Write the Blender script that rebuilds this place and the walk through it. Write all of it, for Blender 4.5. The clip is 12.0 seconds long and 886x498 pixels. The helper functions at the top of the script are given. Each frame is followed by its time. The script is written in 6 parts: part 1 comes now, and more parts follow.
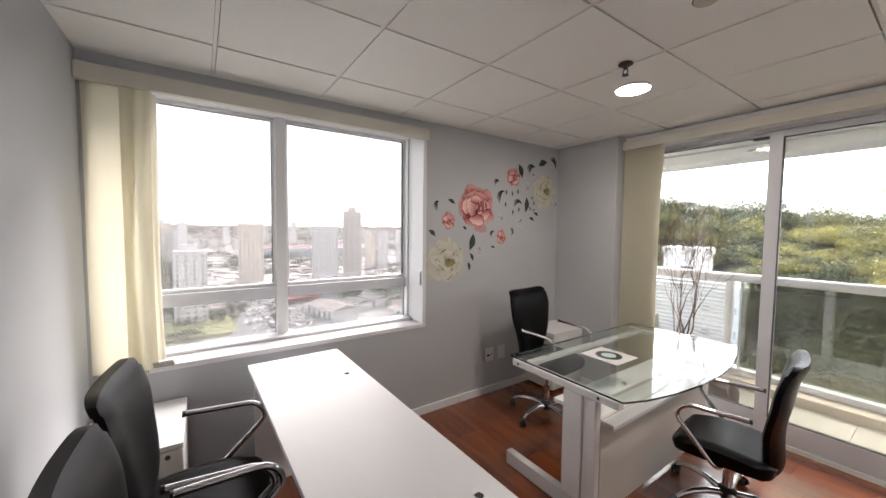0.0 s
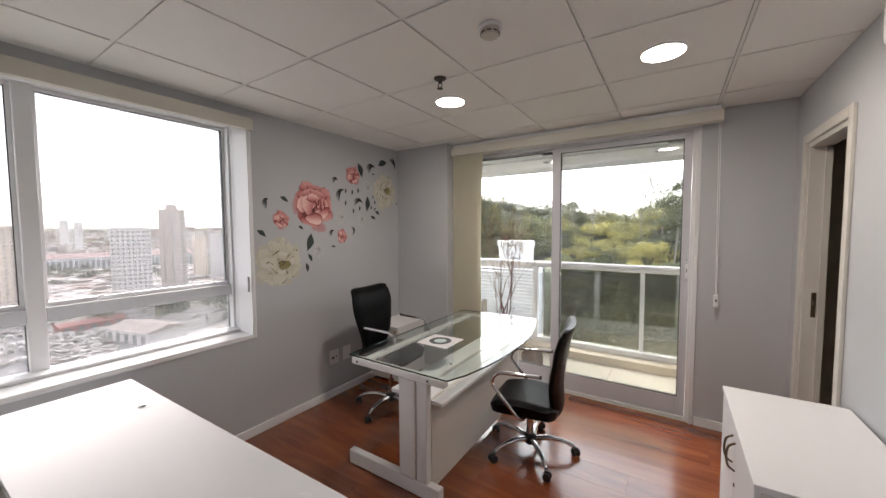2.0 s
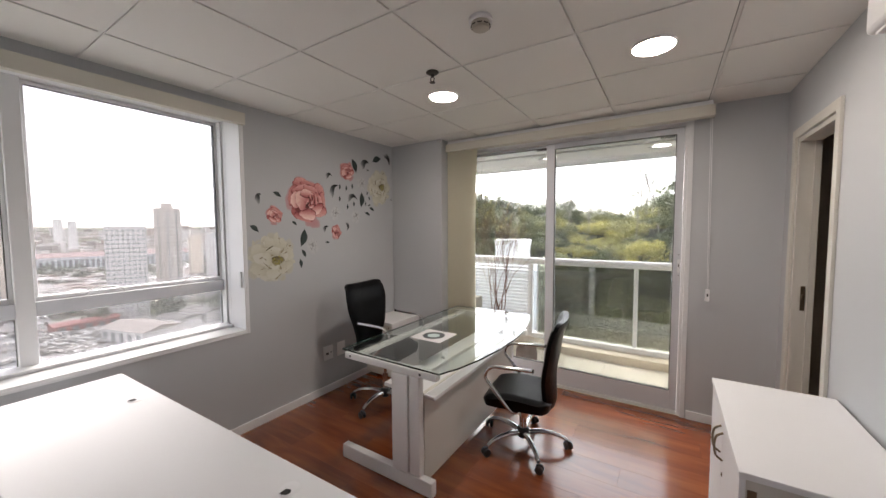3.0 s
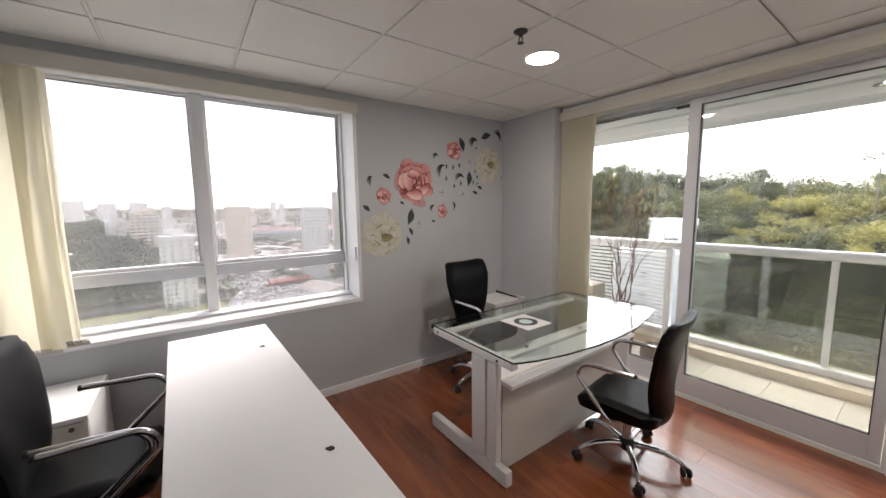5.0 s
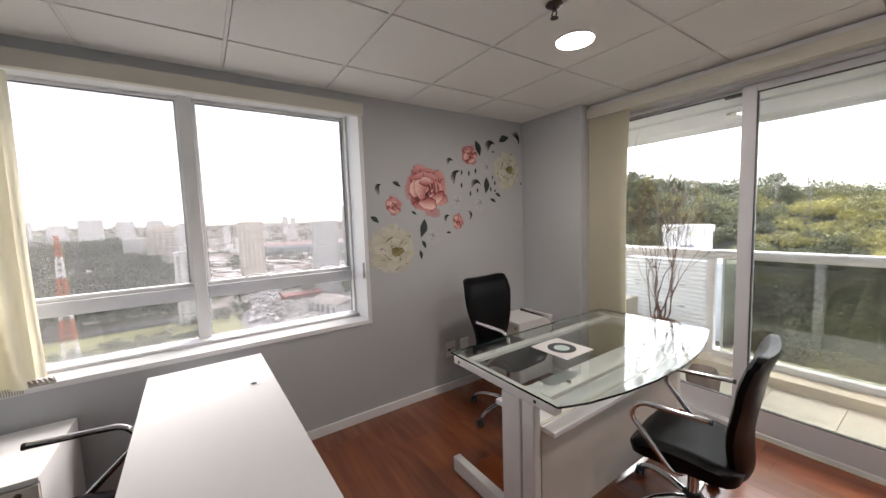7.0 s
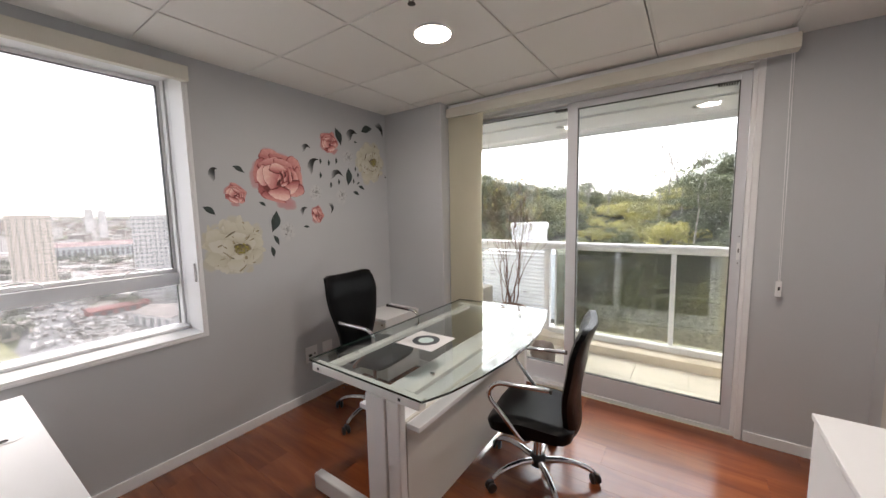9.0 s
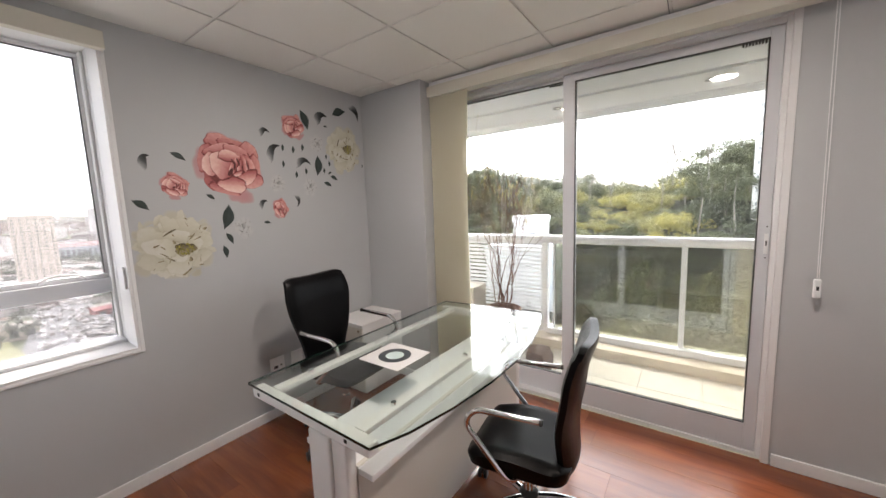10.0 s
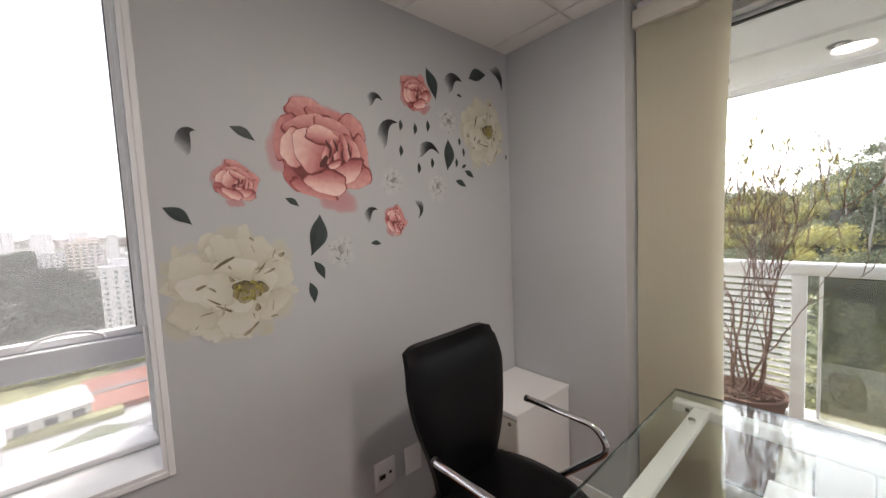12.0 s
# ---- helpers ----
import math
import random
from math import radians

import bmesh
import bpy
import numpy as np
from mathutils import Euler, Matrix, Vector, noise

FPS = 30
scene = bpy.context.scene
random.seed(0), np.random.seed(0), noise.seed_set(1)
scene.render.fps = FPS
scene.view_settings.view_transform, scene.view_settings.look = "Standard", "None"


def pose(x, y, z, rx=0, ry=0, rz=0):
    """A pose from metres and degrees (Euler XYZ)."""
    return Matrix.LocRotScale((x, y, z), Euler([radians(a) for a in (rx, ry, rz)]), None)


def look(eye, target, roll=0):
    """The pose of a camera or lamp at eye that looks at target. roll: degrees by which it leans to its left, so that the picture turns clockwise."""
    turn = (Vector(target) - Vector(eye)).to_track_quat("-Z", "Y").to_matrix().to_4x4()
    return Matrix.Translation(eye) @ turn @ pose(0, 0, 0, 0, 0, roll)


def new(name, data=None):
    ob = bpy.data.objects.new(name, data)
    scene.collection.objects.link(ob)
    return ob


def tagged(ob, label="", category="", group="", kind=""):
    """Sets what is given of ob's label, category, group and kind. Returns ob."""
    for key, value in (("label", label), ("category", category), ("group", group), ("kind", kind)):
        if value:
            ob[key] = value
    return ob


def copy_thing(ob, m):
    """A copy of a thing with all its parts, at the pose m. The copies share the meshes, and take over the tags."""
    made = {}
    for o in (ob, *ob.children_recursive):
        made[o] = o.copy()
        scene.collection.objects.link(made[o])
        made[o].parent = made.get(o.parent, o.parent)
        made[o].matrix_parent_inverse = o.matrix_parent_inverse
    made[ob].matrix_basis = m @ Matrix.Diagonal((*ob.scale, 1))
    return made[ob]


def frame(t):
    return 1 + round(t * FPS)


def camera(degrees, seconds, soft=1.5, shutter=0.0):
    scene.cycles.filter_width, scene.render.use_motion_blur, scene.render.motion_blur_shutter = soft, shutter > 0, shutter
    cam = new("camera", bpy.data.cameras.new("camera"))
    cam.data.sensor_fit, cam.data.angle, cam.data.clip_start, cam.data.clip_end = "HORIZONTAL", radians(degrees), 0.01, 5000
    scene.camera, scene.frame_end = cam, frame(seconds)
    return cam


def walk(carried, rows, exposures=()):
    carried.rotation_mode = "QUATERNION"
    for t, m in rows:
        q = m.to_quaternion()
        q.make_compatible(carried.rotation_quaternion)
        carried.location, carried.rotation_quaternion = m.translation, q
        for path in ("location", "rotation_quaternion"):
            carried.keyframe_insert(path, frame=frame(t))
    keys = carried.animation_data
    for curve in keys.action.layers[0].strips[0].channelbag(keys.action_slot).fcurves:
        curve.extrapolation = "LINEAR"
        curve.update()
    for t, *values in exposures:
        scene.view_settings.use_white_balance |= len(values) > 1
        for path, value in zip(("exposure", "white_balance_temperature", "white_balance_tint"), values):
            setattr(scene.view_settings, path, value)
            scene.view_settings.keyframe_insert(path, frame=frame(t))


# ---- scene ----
cam = camera(102.6, 12.0)
PATH = [
    (0, (1.593, 0.736, 1.601), (2.715, 2.387, 1.491), 0.6),
    (0.5, (1.593, 0.711, 1.6), (2.95, 2.178, 1.507), 0.9),
    (1, (1.646, 0.654, 1.609), (3.172, 1.943, 1.505), 0.6),
    (1.5, (1.652, 0.63, 1.586), (3.292, 1.77, 1.484), 0.3),
    (2, (1.671, 0.614, 1.599), (3.347, 1.699, 1.485), -0.3),
    (2.5, (1.679, 0.605, 1.583), (3.367, 1.671, 1.464), -0.3),
    (4.3, (1.771, 0.514, 1.552), (3.274, 1.818, 1.349), -1.6),
    (4.5, (1.874, 0.499, 1.547), (3.257, 1.928, 1.331), -1.4),
    (5, (1.97, 0.42, 1.57), (3.125, 2.036, 1.337), -0.8),
    (5.5, (2.013, 0.394, 1.561), (3.054, 2.091, 1.37), -0.9),
    (6, (2.017, 0.425, 1.554), (2.937, 2.192, 1.381), -1.0),
    (6.5, (2.054, 0.555, 1.565), (2.899, 2.355, 1.356), -1.0),
    (7, (2.113, 0.722, 1.559), (3.228, 2.374, 1.39), -2.0),
    (7.5, (2.157, 0.736, 1.559), (3.483, 2.224, 1.393), -0.8),
    (7.7, (2.16, 0.728, 1.555), (3.591, 2.114, 1.381), -0.4),
    (9.3, (2.25, 0.77, 1.514), (3.885, 1.904, 1.304), -0.9),
    (9.5, (2.302, 0.761, 1.503), (3.933, 1.898, 1.289), -0.4),
    (10, (2.584, 0.835, 1.507), (4.202, 1.986, 1.268), -2.0),
    (10.5, (2.777, 0.953, 1.534), (4.279, 2.249, 1.279), -1.5),
    (11, (2.875, 1.241, 1.525), (4.343, 2.589, 1.355), -2.3),
    (11.5, (2.977, 1.554, 1.511), (4.321, 3.019, 1.297), -1.4),
    (12, (3.126, 1.928, 1.506), (4.427, 3.44, 1.368), -2.6),
]
walk(cam, [(t, look(eye, target, roll)) for t, eye, target, roll in PATH], [(0, 3.24, 6850, 16), (1, 3.04, 6850, 16), (2, 3.11, 6850, 16), (4.5, 3.09, 6850, 16), (5.5, 3.16, 6850, 16), (6.5, 3.29, 6850, 16), (7.2, 3.03, 6850, 16), (9.5, 3.37, 6850, 16), (10, 3.47, 6850, 16), (11, 3.33, 6850, 16), (12, 3.36, 6850, 16)])

# ---- world, sun, lamps ----
SKY, SUN = 0.15, 0.85
world = bpy.data.worlds.new("world")
scene.world = world
world.use_nodes = True
wn = world.node_tree
sky = wn.nodes.new("ShaderNodeTexSky")
sky.sky_type, sky.sun_disc = "NISHITA", False
sky.sun_elevation, sky.sun_rotation = radians(42), radians(44)
sky.air_density, sky.dust_density, sky.ozone_density = 1.0, 1.5, 1.0
soft_sky = wn.nodes.new("ShaderNodeHueSaturation")
soft_sky.inputs["Saturation"].default_value = 0.22
wn.links.new(sky.outputs[0], soft_sky.inputs["Color"])
wn.links.new(soft_sky.outputs[0], wn.nodes["Background"].inputs["Color"])
wn.nodes["Background"].inputs["Strength"].default_value = SKY

sun_data = bpy.data.lights.new("sun", "SUN")
sun_data.energy, sun_data.angle, sun_data.color = SUN, radians(35), (1.0, 0.97, 0.93)
sun = new("sun", sun_data)
sun.matrix_world = look((40 * math.sin(radians(44)), 40 * math.cos(radians(44)), 36), (0, 0, 0))

# ---- helpers ----
V = Vector


def thing(name, at, label, category, group="", kind=""):
    ob = new(name)
    ob.location = at
    ob.empty_display_size = 0.1
    return tagged(ob, label, category, group, kind)


def world_of(ob):
    at = V((0, 0, 0))
    while ob:
        at += V(ob.location)
        ob = ob.parent
    return at


def part(name, bm, material, parent=None, label="", smooth=False, kind="", category="", group=""):
    """One mesh object from a bmesh in world places, under its parent."""
    me = bpy.data.meshes.new(name)
    if parent is None:
        xs = [v.co for v in bm.verts]
        at = V(((min(c.x for c in xs) + max(c.x for c in xs)) / 2, (min(c.y for c in xs) + max(c.y for c in xs)) / 2, min(c.z for c in xs)))
    else:
        at = world_of(parent)
    bmesh.ops.translate(bm, verts=bm.verts, vec=-at)
    bmesh.ops.recalc_face_normals(bm, faces=bm.faces)
    bm.to_mesh(me)
    bm.free()
    me.materials.append(material)
    if smooth:
        me.shade_smooth()
        me.set_sharp_from_angle(angle=radians(40))
    ob = new(name, me)
    if parent is None:
        ob.location = at
    else:
        ob.parent = parent
    return tagged(ob, label, category, group, kind)


def box(bm, x0, x1, y0, y1, z0, z1, r=0.0, seg=2, turn=None):
    m = Matrix.Translation(((x0 + x1) / 2, (y0 + y1) / 2, (z0 + z1) / 2)) @ Matrix.Diagonal((abs(x1 - x0), abs(y1 - y0), abs(z1 - z0), 1))
    if turn is not None:
        m = turn @ m
    got = bmesh.ops.create_cube(bm, size=1, matrix=m)
    if r > 0:
        edges = list({e for v in got["verts"] for e in v.link_edges})
        bmesh.ops.bevel(bm, geom=edges, offset=r, segments=seg, profile=0.5, affect="EDGES", clamp_overlap=True)
    return bm


def boxes(*rows, r=0.0):
    bm = bmesh.new()
    for row in rows:
        box(bm, *row, r=r)
    return bm


def tube(bm, pts, r, seg=10, caps=True, radii=None):
    """A round bar along a line of points."""
    pts = [V(p) for p in pts]
    rings, side = [], None
    for i, p in enumerate(pts):
        t = (pts[min(i + 1, len(pts) - 1)] - pts[max(i - 1, 0)]).normalized()
        if side is None:
            side = t.orthogonal().normalized()
        side = (side - t * side.dot(t)).normalized()
        up = t.cross(side)
        rr = radii[i] if radii else r
        rings.append([bm.verts.new(p + (side * math.cos(a) + up * math.sin(a)) * rr) for a in [2 * math.pi * k / seg for k in range(seg)]])
    for a, b in zip(rings, rings[1:]):
        for k in range(seg):
            bm.faces.new((a[k], a[(k + 1) % seg], b[(k + 1) % seg], b[k]))
    if caps:
        bm.faces.new(rings[0][::-1])
        bm.faces.new(rings[-1])
    return bm


def rounded(pts, r, n=5):
    """The line of points with its bends rounded."""
    pts = [V(p) for p in pts]
    out = [pts[0]]
    for a, b, c in zip(pts, pts[1:], pts[2:]):
        u, w = (a - b), (c - b)
        k = min(r, u.length / 2.01, w.length / 2.01)
        p, q = b + u.normalized() * k, b + w.normalized() * k
        out += [p.lerp(b, s).lerp(b.lerp(q, s), s) for s in [i / n for i in range(n + 1)]]
    return out + [pts[-1]]


def lathe(bm, rows, at=(0, 0, 0), seg=24, axis="z"):
    """A turned shape: rows of radius and height."""
    at = V(at)
    rings = []
    for r, h in rows:
        ring = []
        for k in range(seg):
            a = 2 * math.pi * k / seg
            p = V((r * math.cos(a), r * math.sin(a), h))
            if axis == "x":
                p = V((p.z, p.x, p.y))
            if axis == "y":
                p = V((p.x, p.z, p.y))
            ring.append(bm.verts.new(at + p))
        rings.append(ring)
    for a, b in zip(rings, rings[1:]):
        for k in range(seg):
            bm.faces.new((a[k], a[(k + 1) % seg], b[(k + 1) % seg], b[k]))
    bm.faces.new(rings[0][::-1])
    bm.faces.new(rings[-1])
    return bm


def prism(bm, outline, z0, z1, r=0.0):
    """A flat plate with the outline given as x, y rows."""
    low = [bm.verts.new((x, y, z0)) for x, y in outline]
    high = [bm.verts.new((x, y, z1)) for x, y in outline]
    bm.faces.new(low[::-1])
    bm.faces.new(high)
    n = len(outline)
    for i in range(n):
        bm.faces.new((low[i], low[(i + 1) % n], high[(i + 1) % n], high[i]))
    if r:
        bmesh.ops.bevel(bm, geom=[e for e in bm.edges if abs(e.verts[0].co.z - e.verts[1].co.z) < 1e-6], offset=r, segments=2, profile=0.5, affect="EDGES")
    return bm


# ---- materials ----
def surf(name, colour, rough=0.5, metal=0.0, var=0.08, scale=3.0, fine=140.0, bump=0.05, grime=0.0, spec=0.5, stretch=(1, 1, 1), sheen=0.0):
    """A plain surface with broad and fine variation of colour and gloss, and a fine relief."""
    m = bpy.data.materials.new(name)
    m.use_nodes = True
    n, l = m.node_tree.nodes, m.node_tree.links
    b = n["Principled BSDF"]
    b.inputs["Metallic"].default_value = metal
    b.inputs["Specular IOR Level"].default_value = spec
    co, mp = n.new("ShaderNodeTexCoord"), n.new("ShaderNodeMapping")
    mp.inputs["Scale"].default_value = stretch
    l.new(co.outputs["Object"], mp.inputs["Vector"])
    broad, small = n.new("ShaderNodeTexNoise"), n.new("ShaderNodeTexNoise")
    broad.inputs["Scale"].default_value, small.inputs["Scale"].default_value = scale, fine
    broad.inputs["Detail"].default_value, small.inputs["Detail"].default_value = 6, 3
    l.new(mp.outputs[0], broad.inputs["Vector"])
    l.new(mp.outputs[0], small.inputs["Vector"])
    mix = n.new("ShaderNodeMix")
    mix.data_type, mix.blend_type = "RGBA", "MIX"
    lo = [max(0, c * (1 - var) - grime * c) for c in colour]
    hi = [min(1, c * (1 + var)) for c in colour]
    mix.inputs["A"].default_value, mix.inputs["B"].default_value = (*lo, 1), (*hi, 1)
    add = n.new("ShaderNodeMath")
    add.operation = "MULTIPLY_ADD"
    add.inputs[1].default_value, add.inputs[2].default_value = 0.35, 0.0
    l.new(small.outputs["Fac"], add.inputs[0])
    add2 = n.new("ShaderNodeMath")
    add2.operation = "MULTIPLY_ADD"
    add2.inputs[1].default_value = 0.65
    l.new(broad.outputs["Fac"], add2.inputs[0])
    l.new(add.outputs[0], add2.inputs[2])
    l.new(add2.outputs[0], mix.inputs["Factor"])
    l.new(mix.outputs["Result"], b.inputs["Base Color"])
    rr = n.new("ShaderNodeMapRange")
    rr.inputs["To Min"].default_value, rr.inputs["To Max"].default_value = max(0.02, rough * 0.85), min(1, rough * 1.15)
    l.new(broad.outputs["Fac"], rr.inputs["Value"])
    l.new(rr.outputs[0], b.inputs["Roughness"])
    if bump:
        bp = n.new("ShaderNodeBump")
        bp.inputs["Strength"].default_value, bp.inputs["Distance"].default_value = bump, 0.002
        l.new(small.outputs["Fac"], bp.inputs["Height"])
        l.new(bp.outputs[0], b.inputs["Normal"])
    return m


def see_through(m, share):
    """Lets part of the light through a thin leaf."""
    n, l = m.node_tree.nodes, m.node_tree.links
    b, out = n["Principled BSDF"], n["Material Output"]
    tr, mix = n.new("ShaderNodeBsdfTranslucent"), n.new("ShaderNodeMixShader")
    l.new(b.inputs["Base Color"].links[0].from_socket, tr.inputs[0])
    mix.inputs[0].default_value = share
    l.new(b.outputs[0], mix.inputs[1])
    l.new(tr.outputs[0], mix.inputs[2])
    l.new(mix.outputs[0], out.inputs[0])
    return m


wall_paint = surf("wall_paint", (0.50, 0.518, 0.54), 0.62, var=0.05, scale=1.2, fine=220, bump=0.12, grime=0.02)
white_paint = surf("white_paint", (0.80, 0.81, 0.825), 0.45, var=0.03, scale=2, fine=90, bump=0.04)
white_metal = surf("white_metal", (0.76, 0.77, 0.785), 0.32, var=0.03, scale=4, fine=60, bump=0.02)
grey_metal = surf("painted_frame", (0.60, 0.62, 0.66), 0.34, var=0.04, scale=4, fine=60, bump=0.02)
tile_white = surf("ceiling_board", (0.85, 0.845, 0.815), 0.85, var=0.035, scale=1.5, fine=260, bump=0.35, grime=0.02)
grid_metal = surf("ceiling_grid", (0.80, 0.795, 0.77), 0.5, var=0.03, scale=3, fine=80, bump=0.0)
dark_gap = surf("dark_gap", (0.03, 0.03, 0.03), 0.9, var=0.2)
rubber = surf("black_rubber", (0.02, 0.02, 0.021), 0.55, var=0.2, fine=200)
leather = surf("black_leather", (0.004, 0.004, 0.0045), 0.33, spec=0.11, var=0.25, scale=5, fine=320, bump=0.35)
plastic_black = surf("black_plastic", (0.02, 0.02, 0.02), 0.42, var=0.2, fine=200, bump=0.1)
chrome = surf("chrome", (0.72, 0.72, 0.73), 0.08, metal=1.0, var=0.04, scale=10, fine=60, bump=0.0)
desk_white = surf("white_laminate", (0.80, 0.805, 0.815), 0.5, spec=0.3, var=0.025, scale=1.5, fine=160, bump=0.05, grime=0.02)
cream_board = surf("cream_laminate", (0.64, 0.62, 0.57), 0.42, var=0.04, scale=1.5, fine=160, bump=0.06, grime=0.02)
steel_white = surf("white_steel", (0.78, 0.775, 0.76), 0.36, var=0.03, scale=3, fine=120, bump=0.08)
valance_cream = surf("valance_cream", (0.66, 0.64, 0.57), 0.5, var=0.03, scale=2, fine=90, bump=0.03)
bronze = surf("old_bronze", (0.20, 0.15, 0.10), 0.38, metal=0.9, var=0.2, fine=60)
terracotta = surf("terracotta", (0.13, 0.055, 0.035), 0.75, var=0.2, scale=12, fine=80, bump=0.4)
soil = surf("bark_chips", (0.13, 0.055, 0.03), 0.9, var=0.5, scale=30, fine=120, bump=1.0)
twig = surf("twig_bark", (0.15, 0.065, 0.04), 0.8, var=0.35, scale=20, fine=100, bump=0.5)
dry_leaf = see_through(surf("dry_leaf", (0.42, 0.36, 0.14), 0.7, var=0.3, scale=14, fine=80), 0.55)
stump_wood = surf("dark_stump", (0.10, 0.055, 0.035), 0.8, var=0.35, scale=14, fine=70, bump=1.0)
stone_beige = surf("beige_stone", (0.67, 0.59, 0.48), 0.45, var=0.07, scale=5, fine=60, bump=0.1, grime=0.05)
grout = surf("grout", (0.36, 0.33, 0.28), 0.9, var=0.15, fine=60)
outer_wall = surf("outer_wall", (0.84, 0.74, 0.60), 0.75, var=0.06, scale=1, fine=80, bump=0.4)
vent_grey = surf("vent_grey", (0.25, 0.25, 0.25), 0.6)
paper_white = surf("pad_white", (0.70, 0.70, 0.70), 0.35, var=0.02, fine=90, bump=0.0)
ring_grey = surf("ring_grey", (0.045, 0.055, 0.065), 0.35, var=0.15, fine=90, bump=0.0)
mint = surf("disc_mint", (0.55, 0.68, 0.66), 0.35, var=0.05, fine=90, bump=0.0)
condenser_beige = surf("condenser_beige", (0.50, 0.47, 0.41), 0.5, var=0.06)
# Near-black base stands in for the darkness of the unlit corridor.
corridor_dark = surf("corridor_darkness", (0.035, 0.028, 0.022), 0.8, var=0.1)


def glass_pane(name, tint=(1, 1, 1), rough=0.0, haze_veil=0.04, ior=1.5, power_=4.5):
    """Clear glass that mirrors at its face, with a thin pale film that stands in for haze outside."""
    m = bpy.data.materials.new(name)
    m.use_nodes = True
    n, l = m.node_tree.nodes, m.node_tree.links
    n.remove(n["Principled BSDF"])
    out = n["Material Output"]
    clear, gloss, film, film2 = (n.new(k) for k in ("ShaderNodeBsdfTransparent", "ShaderNodeBsdfGlossy", "ShaderNodeBsdfTranslucent", "ShaderNodeBsdfDiffuse"))
    clear.inputs[0].default_value = (*tint, 1)
    gloss.inputs["Roughness"].default_value = rough
    gloss.inputs[0].default_value = (1, 1, 1, 1)
    film.inputs[0].default_value = film2.inputs[0].default_value = (0.8, 0.8, 0.78, 1)
    face, power, fres = n.new("ShaderNodeLayerWeight"), n.new("ShaderNodeMath"), n.new("ShaderNodeMath")
    face.inputs[0].default_value = 0.5
    power.operation, power.inputs[1].default_value = "POWER", power_
    l.new(face.outputs["Facing"], power.inputs[0])
    f0 = ((ior - 1) / (ior + 1)) ** 2
    fres.operation, fres.inputs[1].default_value, fres.inputs[2].default_value = "MULTIPLY_ADD", 1 - f0, f0
    l.new(power.outputs[0], fres.inputs[0])
    a, b, c = (n.new("ShaderNodeMixShader") for _ in range(3))
    l.new(film.outputs[0], c.inputs[1])
    l.new(film2.outputs[0], c.inputs[2])
    a.inputs[0].default_value = haze_veil
    if haze_veil:
        veil_noise = n.new("ShaderNodeTexNoise")
        veil_noise.inputs["Scale"].default_value, veil_noise.inputs["Detail"].default_value = 2.5, 6
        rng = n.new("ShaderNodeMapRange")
        rng.inputs["To Min"].default_value, rng.inputs["To Max"].default_value = haze_veil * 0.7, haze_veil * 1.3
        l.new(veil_noise.outputs["Fac"], rng.inputs["Value"])
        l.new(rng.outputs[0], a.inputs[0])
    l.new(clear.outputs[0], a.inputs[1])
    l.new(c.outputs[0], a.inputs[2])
    l.new(fres.outputs[0], b.inputs[0])
    l.new(a.outputs[0], b.inputs[1])
    l.new(gloss.outputs[0], b.inputs[2])
    l.new(b.outputs[0], out.inputs[0])
    return m


# Tint dims the view outside; the pale film veils it like haze.
window_glass = glass_pane("window_glass", (0.47, 0.475, 0.485), haze_veil=0.05)
door_glass = glass_pane("door_glass", (0.72, 0.745, 0.75), haze_veil=0.012)
rail_glass = glass_pane("rail_glass", (0.52, 0.53, 0.45), haze_veil=0.0, ior=2.2)
desk_glass = glass_pane("desk_glass", (0.90, 0.945, 0.93), haze_veil=0.0, ior=1.5, power_=4.6)
glass_edge = surf("glass_edge", (0.004, 0.018, 0.014), 0.12, var=0.2, bump=0.0)


def fabric_blind():
    """Cream vertical cloth that lets light through, with fine upright threads."""
    m = surf("blind_cloth", (0.84, 0.82, 0.72), 0.85, var=0.05, scale=2.0, fine=300, bump=0.3, stretch=(30, 30, 0.6))
    n, l = m.node_tree.nodes, m.node_tree.links
    b, out = n["Principled BSDF"], n["Material Output"]
    tr, mix = n.new("ShaderNodeBsdfTranslucent"), n.new("ShaderNodeMixShader")
    tr.inputs[0].default_value = (0.90, 0.87, 0.74, 1)
    mix.inputs[0].default_value = 0.37
    l.new(b.outputs[0], mix.inputs[1])
    l.new(tr.outputs[0], mix.inputs[2])
    l.new(mix.outputs[0], out.inputs[0])
    return m


blind_cloth = fabric_blind()


